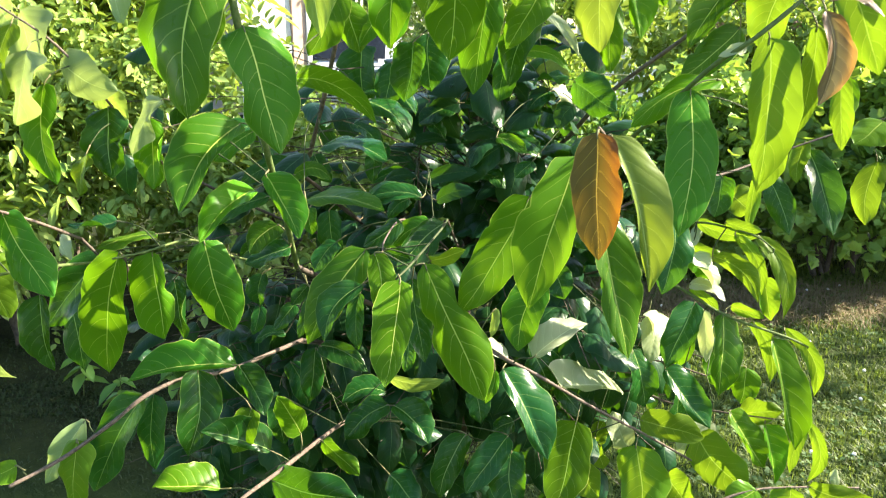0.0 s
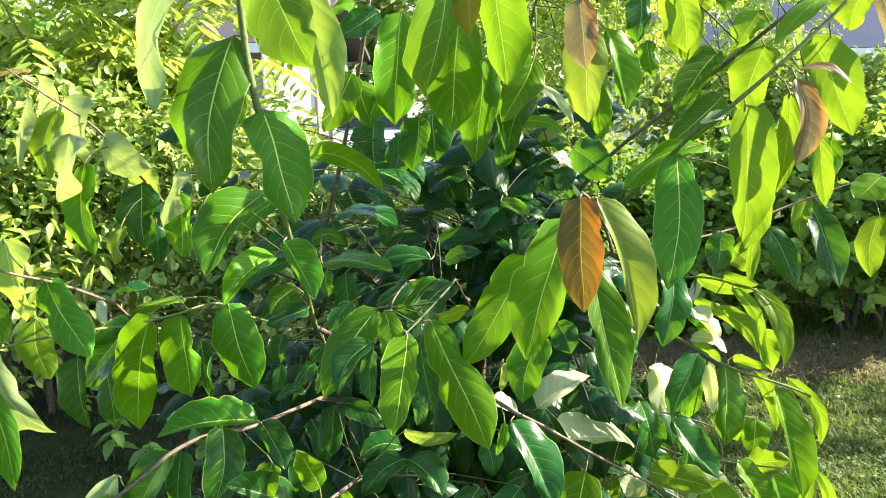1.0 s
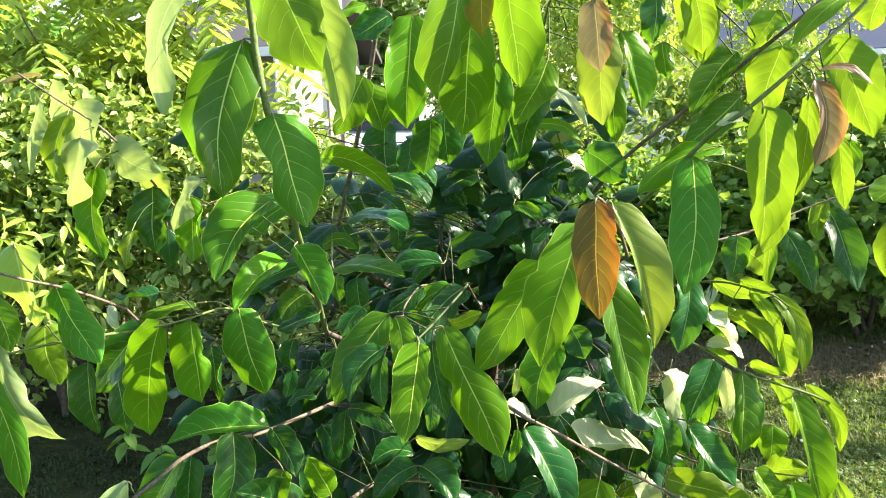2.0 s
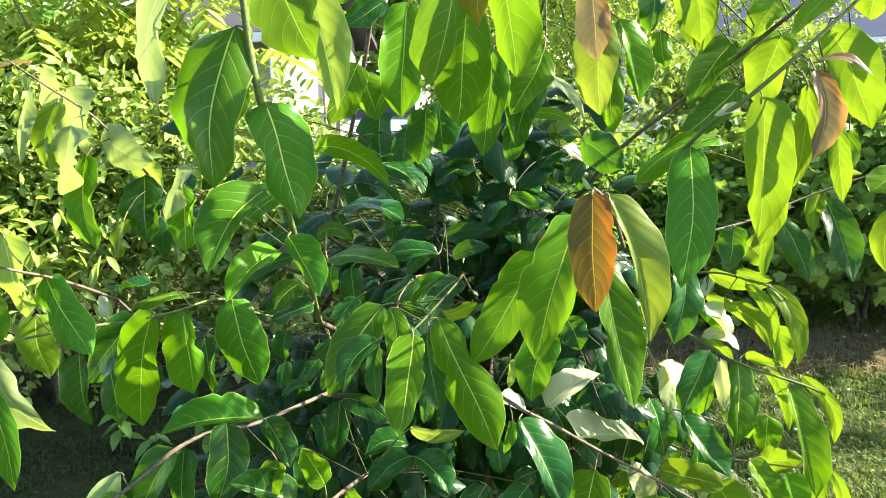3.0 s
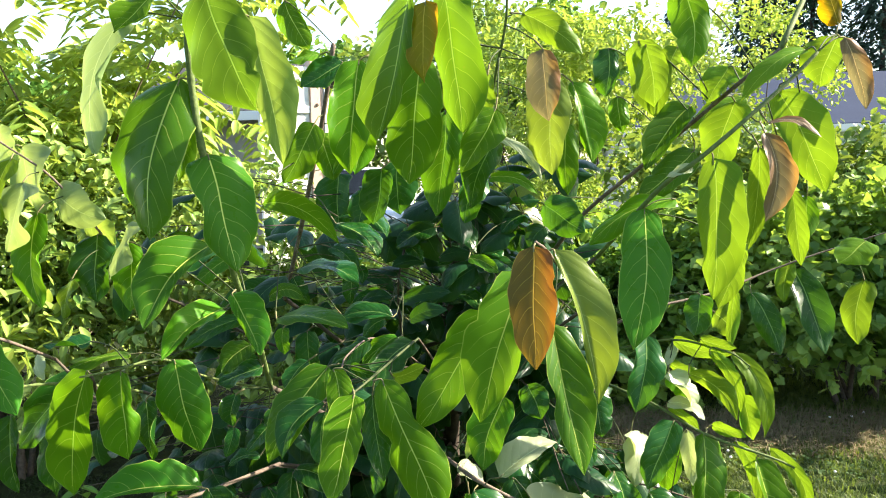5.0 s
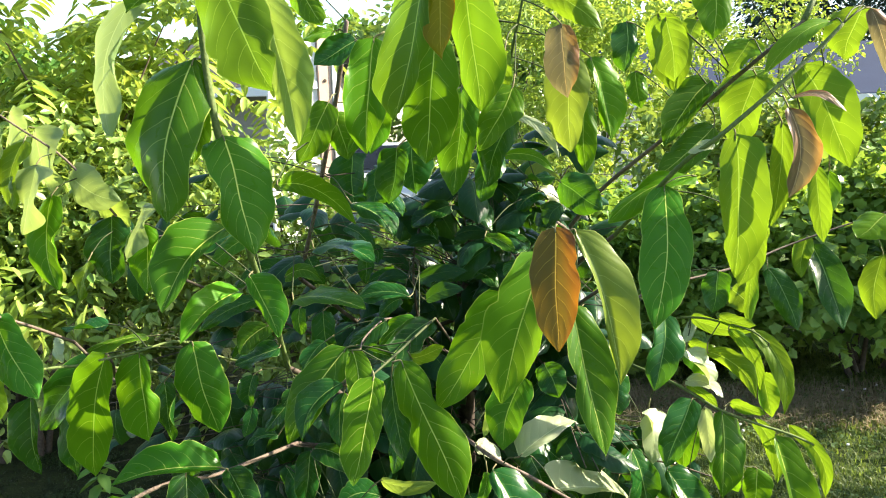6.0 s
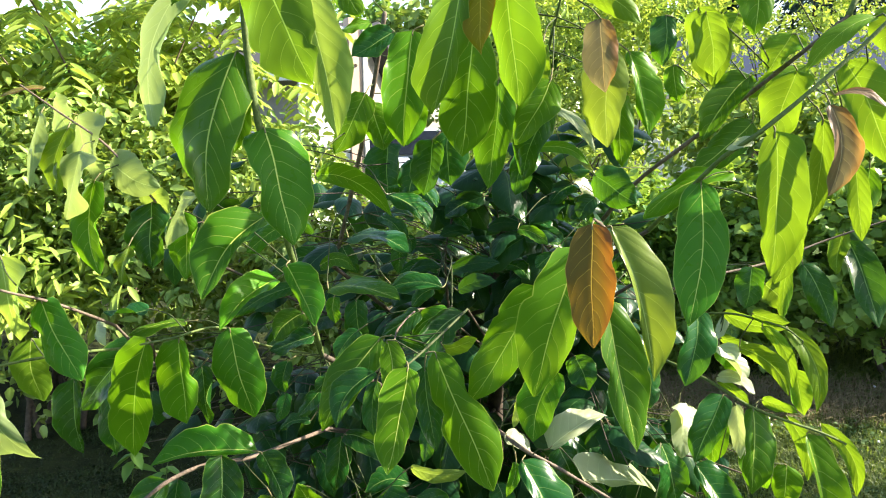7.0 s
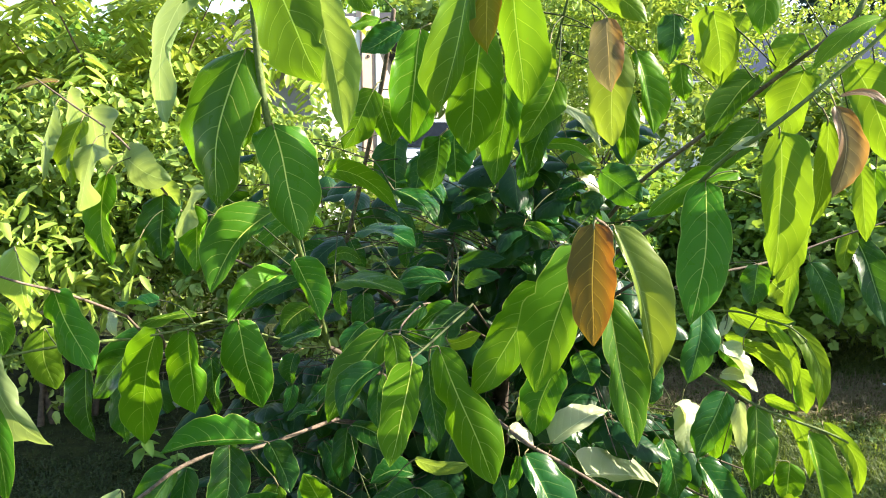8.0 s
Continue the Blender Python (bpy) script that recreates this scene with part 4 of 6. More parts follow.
leaf(sunny_low_twig, (0.068, 1.100, 0.855), (0.034, 1.080, 0.848), 0.034, "dark", 8, 10, 0.04)
leaf(sunny_low_twig, (0.343, 1.200, 1.003), (0.337, 1.180, 0.921), 0.052, "green", 10, 12, 0.04)
leaf(sunny_low_twig, (0.220, 1.150, 1.094), (0.230, 1.130, 1.027), 0.052, "dark", 0, 12, 0.04)
leaf(sunny_low_twig, (0.115, 1.100, 1.116), (0.136, 1.080, 1.070), 0.047, "dark", 10, 12, 0.04)
leaf(sunny_low_twig, (0.395, 1.200, 0.945), (0.423, 1.180, 0.883), 0.049, "green", 15, 12, 0.04)
leaf(sunny_low_twig, (0.471, 1.250, 0.893), (0.458, 1.220, 0.838), 0.051, "green", 15, 12, 0.04)

# smaller leaves between the shoots
inner_stem = branch([(-0.098, 1.280, 1.127), (-0.098, 1.240, 1.190), (-0.096, 1.220, 1.251), (-0.086, 1.220, 1.302), (-0.078, 1.220, 1.348)], 0.0038, 0.0022, BARK)
inner_side_stem = branch([(-0.007, 1.360, 1.235), (0.027, 1.300, 1.283), (0.065, 1.260, 1.328), (0.111, 1.220, 1.365)], 0.0034, 0.0018, BARK)
leaf(lowest_right_twig, (0.517, 1.100, 0.867), (0.496, 1.080, 0.793), 0.020, "young", 28, 12, 0.05, 0.024, -0.11, 0.44)
leaf(right_low_branch, (0.324, 1.110, 1.082), (0.365, 1.090, 1.054), 0.017, "young", 35, 10, 0.04, -0.102, -0.23, 0.44)
leaf(right_twig, (0.379, 0.960, 1.336), (0.348, 0.940, 1.263), 0.038, "young", 28, 10, 0.04, -0.033, -0.02, 0.44)
leaf(top_stem, (-0.041, 1.200, 1.339), (-0.092, 1.180, 1.314), 0.048, "dark", 26, 12, 0.10, 0.017, -0.05, 0.44)
leaf(top_stem, (0.029, 1.200, 1.294), (-0.025, 1.180, 1.286), 0.036, "dark", 32, 10, 0.10, 0.043, 0.64, 0.44)
leaf(top_stem, (0.028, 1.180, 1.298), (0.098, 1.160, 1.269), 0.057, "dark", -34, 12, 0.10, 0.015, -0.14, 0.44)
leaf(top_stem, (-0.017, 1.160, 1.355), (0.038, 1.140, 1.310), 0.040, "dark", -30, 14, 0.10, -0.126, -0.13, 0.44)
leaf(right_dark_branch, (0.111, 1.200, 1.365), (0.076, 1.180, 1.337), 0.040, "dark", 26, 12, 0.08, 0.042, 0.02, 0.44)
leaf(right_dark_branch, (0.119, 1.200, 1.346), (0.133, 1.180, 1.309), 0.027, "dark", 0, 12, 0.05, -0.080, 0.08, 0.44)
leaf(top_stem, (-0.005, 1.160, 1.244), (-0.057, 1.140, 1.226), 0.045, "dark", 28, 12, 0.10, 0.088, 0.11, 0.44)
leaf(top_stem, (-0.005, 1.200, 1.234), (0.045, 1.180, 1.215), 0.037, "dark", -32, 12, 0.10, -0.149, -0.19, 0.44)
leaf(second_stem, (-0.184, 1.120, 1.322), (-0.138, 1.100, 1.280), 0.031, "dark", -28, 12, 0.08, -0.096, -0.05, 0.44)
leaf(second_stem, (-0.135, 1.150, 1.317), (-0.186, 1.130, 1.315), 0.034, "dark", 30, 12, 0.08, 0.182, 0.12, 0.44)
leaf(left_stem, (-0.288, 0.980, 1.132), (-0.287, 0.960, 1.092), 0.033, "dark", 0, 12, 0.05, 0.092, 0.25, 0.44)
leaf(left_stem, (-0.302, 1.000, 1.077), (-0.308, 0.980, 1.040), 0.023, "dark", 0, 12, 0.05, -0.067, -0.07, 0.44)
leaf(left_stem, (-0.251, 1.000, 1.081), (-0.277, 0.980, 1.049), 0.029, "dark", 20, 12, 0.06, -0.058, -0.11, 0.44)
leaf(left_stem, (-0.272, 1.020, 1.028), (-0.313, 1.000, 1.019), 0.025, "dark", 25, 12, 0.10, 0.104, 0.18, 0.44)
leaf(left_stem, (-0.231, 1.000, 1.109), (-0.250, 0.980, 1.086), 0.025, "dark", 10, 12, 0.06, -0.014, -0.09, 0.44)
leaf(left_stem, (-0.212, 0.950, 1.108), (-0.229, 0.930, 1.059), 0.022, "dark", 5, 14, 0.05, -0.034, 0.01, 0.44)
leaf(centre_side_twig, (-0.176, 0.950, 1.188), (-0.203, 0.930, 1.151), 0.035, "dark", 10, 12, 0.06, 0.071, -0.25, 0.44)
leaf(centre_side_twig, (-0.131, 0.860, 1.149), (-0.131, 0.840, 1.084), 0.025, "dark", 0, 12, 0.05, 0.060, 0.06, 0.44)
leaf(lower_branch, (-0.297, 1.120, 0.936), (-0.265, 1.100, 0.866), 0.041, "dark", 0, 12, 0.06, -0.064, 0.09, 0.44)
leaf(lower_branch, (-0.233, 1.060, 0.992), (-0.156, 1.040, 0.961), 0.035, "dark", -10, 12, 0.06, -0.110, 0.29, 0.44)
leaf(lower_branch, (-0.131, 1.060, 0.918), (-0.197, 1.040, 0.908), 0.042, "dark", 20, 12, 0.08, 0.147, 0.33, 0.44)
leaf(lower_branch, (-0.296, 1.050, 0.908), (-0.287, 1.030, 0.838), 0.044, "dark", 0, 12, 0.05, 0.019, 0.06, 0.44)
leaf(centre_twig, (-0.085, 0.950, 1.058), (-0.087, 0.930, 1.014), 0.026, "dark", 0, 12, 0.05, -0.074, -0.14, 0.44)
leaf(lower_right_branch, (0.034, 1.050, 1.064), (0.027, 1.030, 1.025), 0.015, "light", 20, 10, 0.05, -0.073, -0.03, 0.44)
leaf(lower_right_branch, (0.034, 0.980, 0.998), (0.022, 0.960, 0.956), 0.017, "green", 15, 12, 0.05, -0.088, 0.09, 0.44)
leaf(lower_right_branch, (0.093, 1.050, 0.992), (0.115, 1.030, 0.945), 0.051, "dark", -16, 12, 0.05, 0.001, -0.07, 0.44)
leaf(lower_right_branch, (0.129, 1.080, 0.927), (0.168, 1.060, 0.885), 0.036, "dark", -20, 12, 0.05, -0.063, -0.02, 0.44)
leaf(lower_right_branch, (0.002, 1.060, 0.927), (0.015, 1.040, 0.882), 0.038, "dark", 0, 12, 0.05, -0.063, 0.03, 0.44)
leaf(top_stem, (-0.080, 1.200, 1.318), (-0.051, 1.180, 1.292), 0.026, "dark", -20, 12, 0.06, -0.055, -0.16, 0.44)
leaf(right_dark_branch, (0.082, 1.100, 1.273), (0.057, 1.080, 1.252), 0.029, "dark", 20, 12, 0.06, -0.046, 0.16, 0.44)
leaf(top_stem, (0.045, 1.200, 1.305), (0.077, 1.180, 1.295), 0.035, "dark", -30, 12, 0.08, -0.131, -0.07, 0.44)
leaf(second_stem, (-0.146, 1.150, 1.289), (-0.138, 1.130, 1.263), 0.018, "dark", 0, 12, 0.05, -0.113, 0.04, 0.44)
leaf(left_edge_twig, (-0.522, 0.680, 1.270), (-0.497, 0.670, 1.215), 0.036, "deep", 0, 10, 0.05, -0.118, -0.07, 0.44)
leaf(inner_stem, (-0.145, 1.080, 1.382), (-0.081, 1.070, 1.347), 0.034, "dark", 0, 12, 0.06, -0.042, -0.09, 0.44)
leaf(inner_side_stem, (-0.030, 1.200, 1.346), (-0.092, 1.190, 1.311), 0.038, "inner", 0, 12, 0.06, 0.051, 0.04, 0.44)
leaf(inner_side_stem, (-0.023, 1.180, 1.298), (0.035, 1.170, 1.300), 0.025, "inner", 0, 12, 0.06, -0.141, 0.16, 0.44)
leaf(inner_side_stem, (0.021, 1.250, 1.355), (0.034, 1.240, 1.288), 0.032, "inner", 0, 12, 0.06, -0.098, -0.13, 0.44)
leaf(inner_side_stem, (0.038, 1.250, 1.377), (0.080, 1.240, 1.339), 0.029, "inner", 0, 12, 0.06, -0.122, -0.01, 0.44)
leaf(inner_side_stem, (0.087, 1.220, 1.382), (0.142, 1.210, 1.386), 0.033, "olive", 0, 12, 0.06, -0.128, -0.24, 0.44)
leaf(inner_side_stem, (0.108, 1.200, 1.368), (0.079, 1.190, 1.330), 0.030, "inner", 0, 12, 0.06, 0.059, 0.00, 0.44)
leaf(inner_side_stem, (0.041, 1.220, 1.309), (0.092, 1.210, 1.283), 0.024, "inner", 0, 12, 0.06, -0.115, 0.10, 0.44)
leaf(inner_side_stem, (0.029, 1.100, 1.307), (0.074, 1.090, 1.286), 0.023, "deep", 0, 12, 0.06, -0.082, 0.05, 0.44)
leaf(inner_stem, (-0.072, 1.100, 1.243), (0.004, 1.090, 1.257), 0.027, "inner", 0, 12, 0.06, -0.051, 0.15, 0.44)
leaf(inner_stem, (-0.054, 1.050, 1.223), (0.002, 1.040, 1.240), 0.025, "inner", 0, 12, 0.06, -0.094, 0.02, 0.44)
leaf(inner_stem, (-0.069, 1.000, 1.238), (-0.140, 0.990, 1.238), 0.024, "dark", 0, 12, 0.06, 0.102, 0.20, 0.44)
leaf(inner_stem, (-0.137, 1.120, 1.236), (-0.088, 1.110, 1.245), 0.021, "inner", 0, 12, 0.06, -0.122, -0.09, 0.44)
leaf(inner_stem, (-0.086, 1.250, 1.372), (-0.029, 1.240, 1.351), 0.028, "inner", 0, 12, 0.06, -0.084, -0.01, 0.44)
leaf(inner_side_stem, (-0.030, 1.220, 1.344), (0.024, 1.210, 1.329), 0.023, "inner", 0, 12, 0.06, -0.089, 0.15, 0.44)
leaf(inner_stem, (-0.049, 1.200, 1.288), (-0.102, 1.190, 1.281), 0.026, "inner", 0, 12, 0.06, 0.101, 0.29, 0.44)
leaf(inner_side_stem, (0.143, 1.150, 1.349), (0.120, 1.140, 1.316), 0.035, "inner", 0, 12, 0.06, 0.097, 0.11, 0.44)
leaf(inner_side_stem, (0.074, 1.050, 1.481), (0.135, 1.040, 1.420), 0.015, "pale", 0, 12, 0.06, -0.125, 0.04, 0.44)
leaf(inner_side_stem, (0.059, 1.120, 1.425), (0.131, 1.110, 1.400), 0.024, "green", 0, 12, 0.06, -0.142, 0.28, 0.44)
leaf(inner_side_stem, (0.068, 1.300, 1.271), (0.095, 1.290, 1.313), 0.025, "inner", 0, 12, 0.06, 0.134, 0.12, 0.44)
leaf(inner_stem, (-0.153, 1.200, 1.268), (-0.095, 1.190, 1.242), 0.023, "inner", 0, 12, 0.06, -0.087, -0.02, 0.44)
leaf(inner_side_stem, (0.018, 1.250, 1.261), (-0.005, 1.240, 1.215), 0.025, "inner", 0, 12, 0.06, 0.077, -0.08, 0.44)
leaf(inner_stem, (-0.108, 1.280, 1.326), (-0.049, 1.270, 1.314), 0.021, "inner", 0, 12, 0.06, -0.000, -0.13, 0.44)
leaf(inner_stem, (-0.243, 1.000, 1.266), (-0.189, 0.990, 1.263), 0.026, "deep", 0, 12, 0.06, -0.207, 0.26, 0.44)
leaf(inner_stem, (-0.268, 1.100, 1.265), (-0.350, 1.090, 1.233), 0.034, "dark", 0, 12, 0.06, 0.077, 0.01, 0.44)
leaf(left_stem, (-0.310, 1.050, 1.318), (-0.367, 1.040, 1.276), 0.035, "deep", 0, 12, 0.06, 0.005, -0.11, 0.44)
leaf(inner_stem, (-0.218, 0.980, 1.226), (-0.214, 0.970, 1.191), 0.024, "deep", 0, 12, 0.06, 0.044, -0.16, 0.44)
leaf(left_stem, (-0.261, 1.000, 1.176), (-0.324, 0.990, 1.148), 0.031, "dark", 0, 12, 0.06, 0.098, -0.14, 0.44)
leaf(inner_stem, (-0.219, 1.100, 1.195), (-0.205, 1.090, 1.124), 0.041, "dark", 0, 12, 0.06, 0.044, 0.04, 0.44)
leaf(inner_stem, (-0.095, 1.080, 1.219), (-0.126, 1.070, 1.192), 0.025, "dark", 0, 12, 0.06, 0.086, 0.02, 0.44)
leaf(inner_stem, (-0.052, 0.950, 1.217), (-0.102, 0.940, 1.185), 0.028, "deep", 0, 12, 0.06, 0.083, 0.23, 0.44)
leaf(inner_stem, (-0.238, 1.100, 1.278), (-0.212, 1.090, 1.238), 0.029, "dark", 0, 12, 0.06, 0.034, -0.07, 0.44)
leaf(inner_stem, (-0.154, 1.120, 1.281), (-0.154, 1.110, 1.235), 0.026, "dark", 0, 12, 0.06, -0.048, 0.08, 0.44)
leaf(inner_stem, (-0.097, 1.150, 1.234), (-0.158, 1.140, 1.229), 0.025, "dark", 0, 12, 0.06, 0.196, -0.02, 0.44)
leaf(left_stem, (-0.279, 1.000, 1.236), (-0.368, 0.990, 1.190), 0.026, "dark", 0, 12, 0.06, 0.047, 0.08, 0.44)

# -- end of shoots

# inner twigs within the crown; its shade is painted into their smaller dark leaves
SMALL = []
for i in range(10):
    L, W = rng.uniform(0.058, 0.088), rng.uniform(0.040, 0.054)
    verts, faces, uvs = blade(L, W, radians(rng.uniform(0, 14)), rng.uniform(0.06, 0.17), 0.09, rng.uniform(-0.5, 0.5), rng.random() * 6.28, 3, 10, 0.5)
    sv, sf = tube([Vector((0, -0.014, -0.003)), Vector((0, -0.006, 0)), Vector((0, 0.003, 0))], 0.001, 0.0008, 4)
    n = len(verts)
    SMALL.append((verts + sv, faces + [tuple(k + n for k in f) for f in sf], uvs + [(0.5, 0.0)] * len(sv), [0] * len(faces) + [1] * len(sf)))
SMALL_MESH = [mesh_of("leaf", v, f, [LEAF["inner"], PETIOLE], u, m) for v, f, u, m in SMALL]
single = 0
bulk = ([], [], [], [])


def inner_twig(start, end, count, apart, droop=0.06, hang=0.16):
    global single
    a, b = Vector(start), Vector(end)
    mid = a.lerp(b, 0.5) + Vector((rng.uniform(-0.04, 0.04), rng.uniform(-0.04, 0.04), droop))
    on = branch([a, mid, b], 0.0018, 0.0010, BARK, False)
    line = LINES[on.name]
    for i in range(count):
        f = 0.3 + 0.7 * (i + rng.random() * 0.6) / count
        p = line[min(len(line) - 1, int(f * (len(line) - 1)))]
        d = (b - a).normalized()
        out = Vector((rng.uniform(-1, 1), rng.uniform(-0.8, 0.5), rng.uniform(-0.6, 0.1))).normalized()
        y = (out + d * 0.5 + Vector((0, 0, -0.2))).normalized()
        hint = Vector((rng.uniform(-0.4, 0.4), rng.uniform(-0.55, 0.1), 1.0))
        if rng.random() < hang:
            y = Vector((rng.uniform(-0.55, 0.55), rng.uniform(-0.6, 0.15), -1.0)).normalized()
            hint = Vector((rng.uniform(-0.7, 0.7), -1.0, 0.5))
        z = (hint - y * hint.dot(y)).normalized()
        ax = Matrix((y.cross(z), y, z)).transposed().to_4x4()
        at = Matrix.Translation(p - TREE_BASE + y * 0.013) @ ax
        which = rng.randrange(len(SMALL))
        if abs(p.x) < 0.026 and p.y < 1.36 and 1.23 < p.z < 1.38:
            continue      # the crown is open in front of the upper trunk
        if -0.42 < p.x < -0.13 and 1.27 < p.z < 1.5 and rng.random() < 0.85:
            continue
        if apart and single < 118:
            single += 1
            ob = part_mesh("leaf", SMALL_MESH[which], on)
            ob.matrix_local = at
        else:
            v, fc, u, m = SMALL[which]
            n = len(bulk[0])
            bulk[0].extend(at @ q for q in v)
            bulk[1].extend(tuple(k + n for k in q) for q in fc)
            bulk[2].extend(u)
            bulk[3].extend(m)


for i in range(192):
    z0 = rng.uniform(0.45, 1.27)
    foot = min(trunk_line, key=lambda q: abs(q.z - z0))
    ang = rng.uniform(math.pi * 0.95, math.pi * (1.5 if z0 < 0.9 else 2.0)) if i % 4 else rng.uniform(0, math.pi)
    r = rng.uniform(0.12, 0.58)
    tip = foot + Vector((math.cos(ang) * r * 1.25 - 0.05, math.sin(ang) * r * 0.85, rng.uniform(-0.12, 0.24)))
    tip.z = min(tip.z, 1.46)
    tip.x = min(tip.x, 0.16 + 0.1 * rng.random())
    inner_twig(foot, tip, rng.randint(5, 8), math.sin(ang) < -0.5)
# the crown above, out of view, added to shade the inner leaves
lead = LINES[top_stem.name][-1]
leader = branch([lead, lead + Vector((0.05, 0.26, 0.17)), lead + Vector((0.12, 0.58, 0.36))], 0.004, 0.002, TWIG_GREEN, False)
for i in range(22):
    foot = LINES[leader.name][-1 - rng.randrange(3)]
    tip = foot + Vector((rng.uniform(0.0, 0.65), rng.uniform(0.0, 0.40), rng.uniform(0.0, 0.30)))
    tip.z = max(tip.z, 1.88)
    inner_twig(foot, tip, rng.randint(5, 8), False)
# unseen bough added to keep sky light off the inner leaves
back_shade_leader = branch([LINES[leader.name][-1], (0.10, 1.62, 2.06), (-0.12, 1.78, 2.14), (-0.32, 1.86, 2.20)], 0.0055, 0.0035, TWIG_GREEN, False)
for i in range(20):
    foot = rng.choice(LINES[back_shade_leader.name])
    tip = foot + Vector((rng.uniform(-0.30, 0.45), rng.uniform(-0.45, 0.40), rng.uniform(-0.05, 0.25)))
    tip.z = max(tip.z, 1.96)
    inner_twig(foot, tip, rng.randint(6, 9), False)
# unseen bough added to block the sun from the crown's interior
right_shade_leader = branch([LINES[right_dark_branch.name][-1], (0.58, 1.22, 1.78), (0.76, 1.46, 1.92), (0.92, 1.72, 2.04)], 0.0060, 0.0035, TWIG_GREEN, False)
for i in range(30):
    foot = rng.choice(LINES[right_shade_leader.name][-9:])
    tip = foot + Vector((rng.uniform(-0.30, 0.35), rng.uniform(-0.15, 0.45), rng.uniform(0.0, 0.28)))
    tip.z = max(tip.z, 1.92)
    inner_twig(foot, tip, rng.randint(6, 9), False)
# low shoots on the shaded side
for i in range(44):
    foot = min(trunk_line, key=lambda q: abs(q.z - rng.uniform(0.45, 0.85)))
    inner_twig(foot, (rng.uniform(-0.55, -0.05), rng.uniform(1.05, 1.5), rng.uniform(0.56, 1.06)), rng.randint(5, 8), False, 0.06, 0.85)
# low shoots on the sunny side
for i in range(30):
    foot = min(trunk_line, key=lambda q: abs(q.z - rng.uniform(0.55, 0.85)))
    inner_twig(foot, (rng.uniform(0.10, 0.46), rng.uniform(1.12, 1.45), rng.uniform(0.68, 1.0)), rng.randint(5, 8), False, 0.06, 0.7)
foliage = part_mesh("foliage", mesh_of("foliage", bulk[0], bulk[1], [LEAF["inner"], PETIOLE], bulk[2], bulk[3]), tree, "dense inner leaves with the crown's shade painted into their dark colour")
tagged(foliage, kind="stuff")

# ---------------------------------------------------------------- ground
def ground_height(x, y):
    return 0.02 * noise.noise(Vector((x * 0.5, y * 0.5, 0.0))) + 0.008 * noise.noise(Vector((x * 3, y * 3, 4.0)))


def make_ground():
    xs = sorted({*np.round(np.linspace(-6, 8, 57), 3), *np.round(np.linspace(-300, 300, 41), 3)})
    ys = sorted({*np.round(np.linspace(-4, 12, 65), 3), *np.round(np.linspace(-300, 300, 41), 3)})
    verts = [(x, y, ground_height(x, y) if abs(x) < 12 and abs(y) < 14 else 0.0) for y in ys for x in xs]
    w = len(xs)
    faces = [(j * w + i, j * w + i + 1, (j + 1) * w + i + 1, (j + 1) * w + i) for j in range(len(ys) - 1) for i in range(w - 1)]
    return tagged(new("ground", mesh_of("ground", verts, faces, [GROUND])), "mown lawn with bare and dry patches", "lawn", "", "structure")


make_ground()


def tufts(name, label, area, count, h0, h1, w, material, seed, lean=0.5, keep=None):
    """Many single grass blades: two bent quads and a tip each."""
    r = random.Random(seed)
    verts, faces = [], []
    x0, x1, y0, y1 = area
    while count:
        x, y = r.uniform(x0, x1), r.uniform(y0, y1)
        if keep and r.random() > keep(x, y):
            continue
        count -= 1
        h, a = r.uniform(h0, h1), r.uniform(0, 6.28)
        dx, dy = math.cos(a), math.sin(a)
        l = h * r.uniform(0.1, lean)
        z = ground_height(x, y) - 0.004
        b = len(verts)
        for s, f in ((0.0, 1.0), (0.55, 0.8)):
            px, py, pz = x + dx * l * s * s, y + dy * l * s * s, z + h * s
            verts += [(px - dy * w * f, py + dx * w * f, pz), (px + dy * w * f, py - dx * w * f, pz)]
        verts.append((x + dx * l, y + dy * l, z + h * (1 - 0.25 * lean)))
        faces += [(b, b + 1, b + 3, b + 2), (b + 2, b + 3, b + 4)]
    return tagged(new(name, mesh_of(name, verts, faces, [material])), label, "grass", "", "stuff")


tufts("grass", "short green lawn grass", (-3.2, 3.4, 0.8, 6.0), 120000, 0.014, 0.062, 0.0025, GRASS, 1, 1.2,
      lambda x, y: (0.35 + 0.65 * (noise.noise(Vector((x * 1.3, y * 1.3, 2.0))) > -0.25)) * min(1.0, max(0.0, (x + 0.6) / 0.6)) * (1.0 if x > 0.5 or y + 0.05 * x < 2.9 + 0.25 * noise.noise(Vector((x * 3, y * 3, 7))) else 0.06) * min(1.0, max(0.0, (3.2 - math.hypot(x - 0.1, (y - 3.4) * 1.25)) / 0.9)))
# replaces the lawn grass on the left; its dark green paints the shade
tufts("moss_grass", "thin mossy grass with the border's shade painted into its colour", (-2.6, 0.1, 1.4, 3.3), 42000, 0.008, 0.030, 0.0024, SHADE_TINTED_GRASS, 3, 1.4,
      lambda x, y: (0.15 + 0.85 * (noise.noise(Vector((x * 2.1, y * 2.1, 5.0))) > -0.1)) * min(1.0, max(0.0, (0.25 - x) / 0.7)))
tufts("dry_grass", "dead straw-coloured grass along the shrub border", (0.6, 3.6, 3.7, 5.0), 14000, 0.03, 0.11, 0.002, STRAW, 2, 1.9,
      lambda x, y: max(0.0, 1 - abs(y - 4.08) / 0.40))


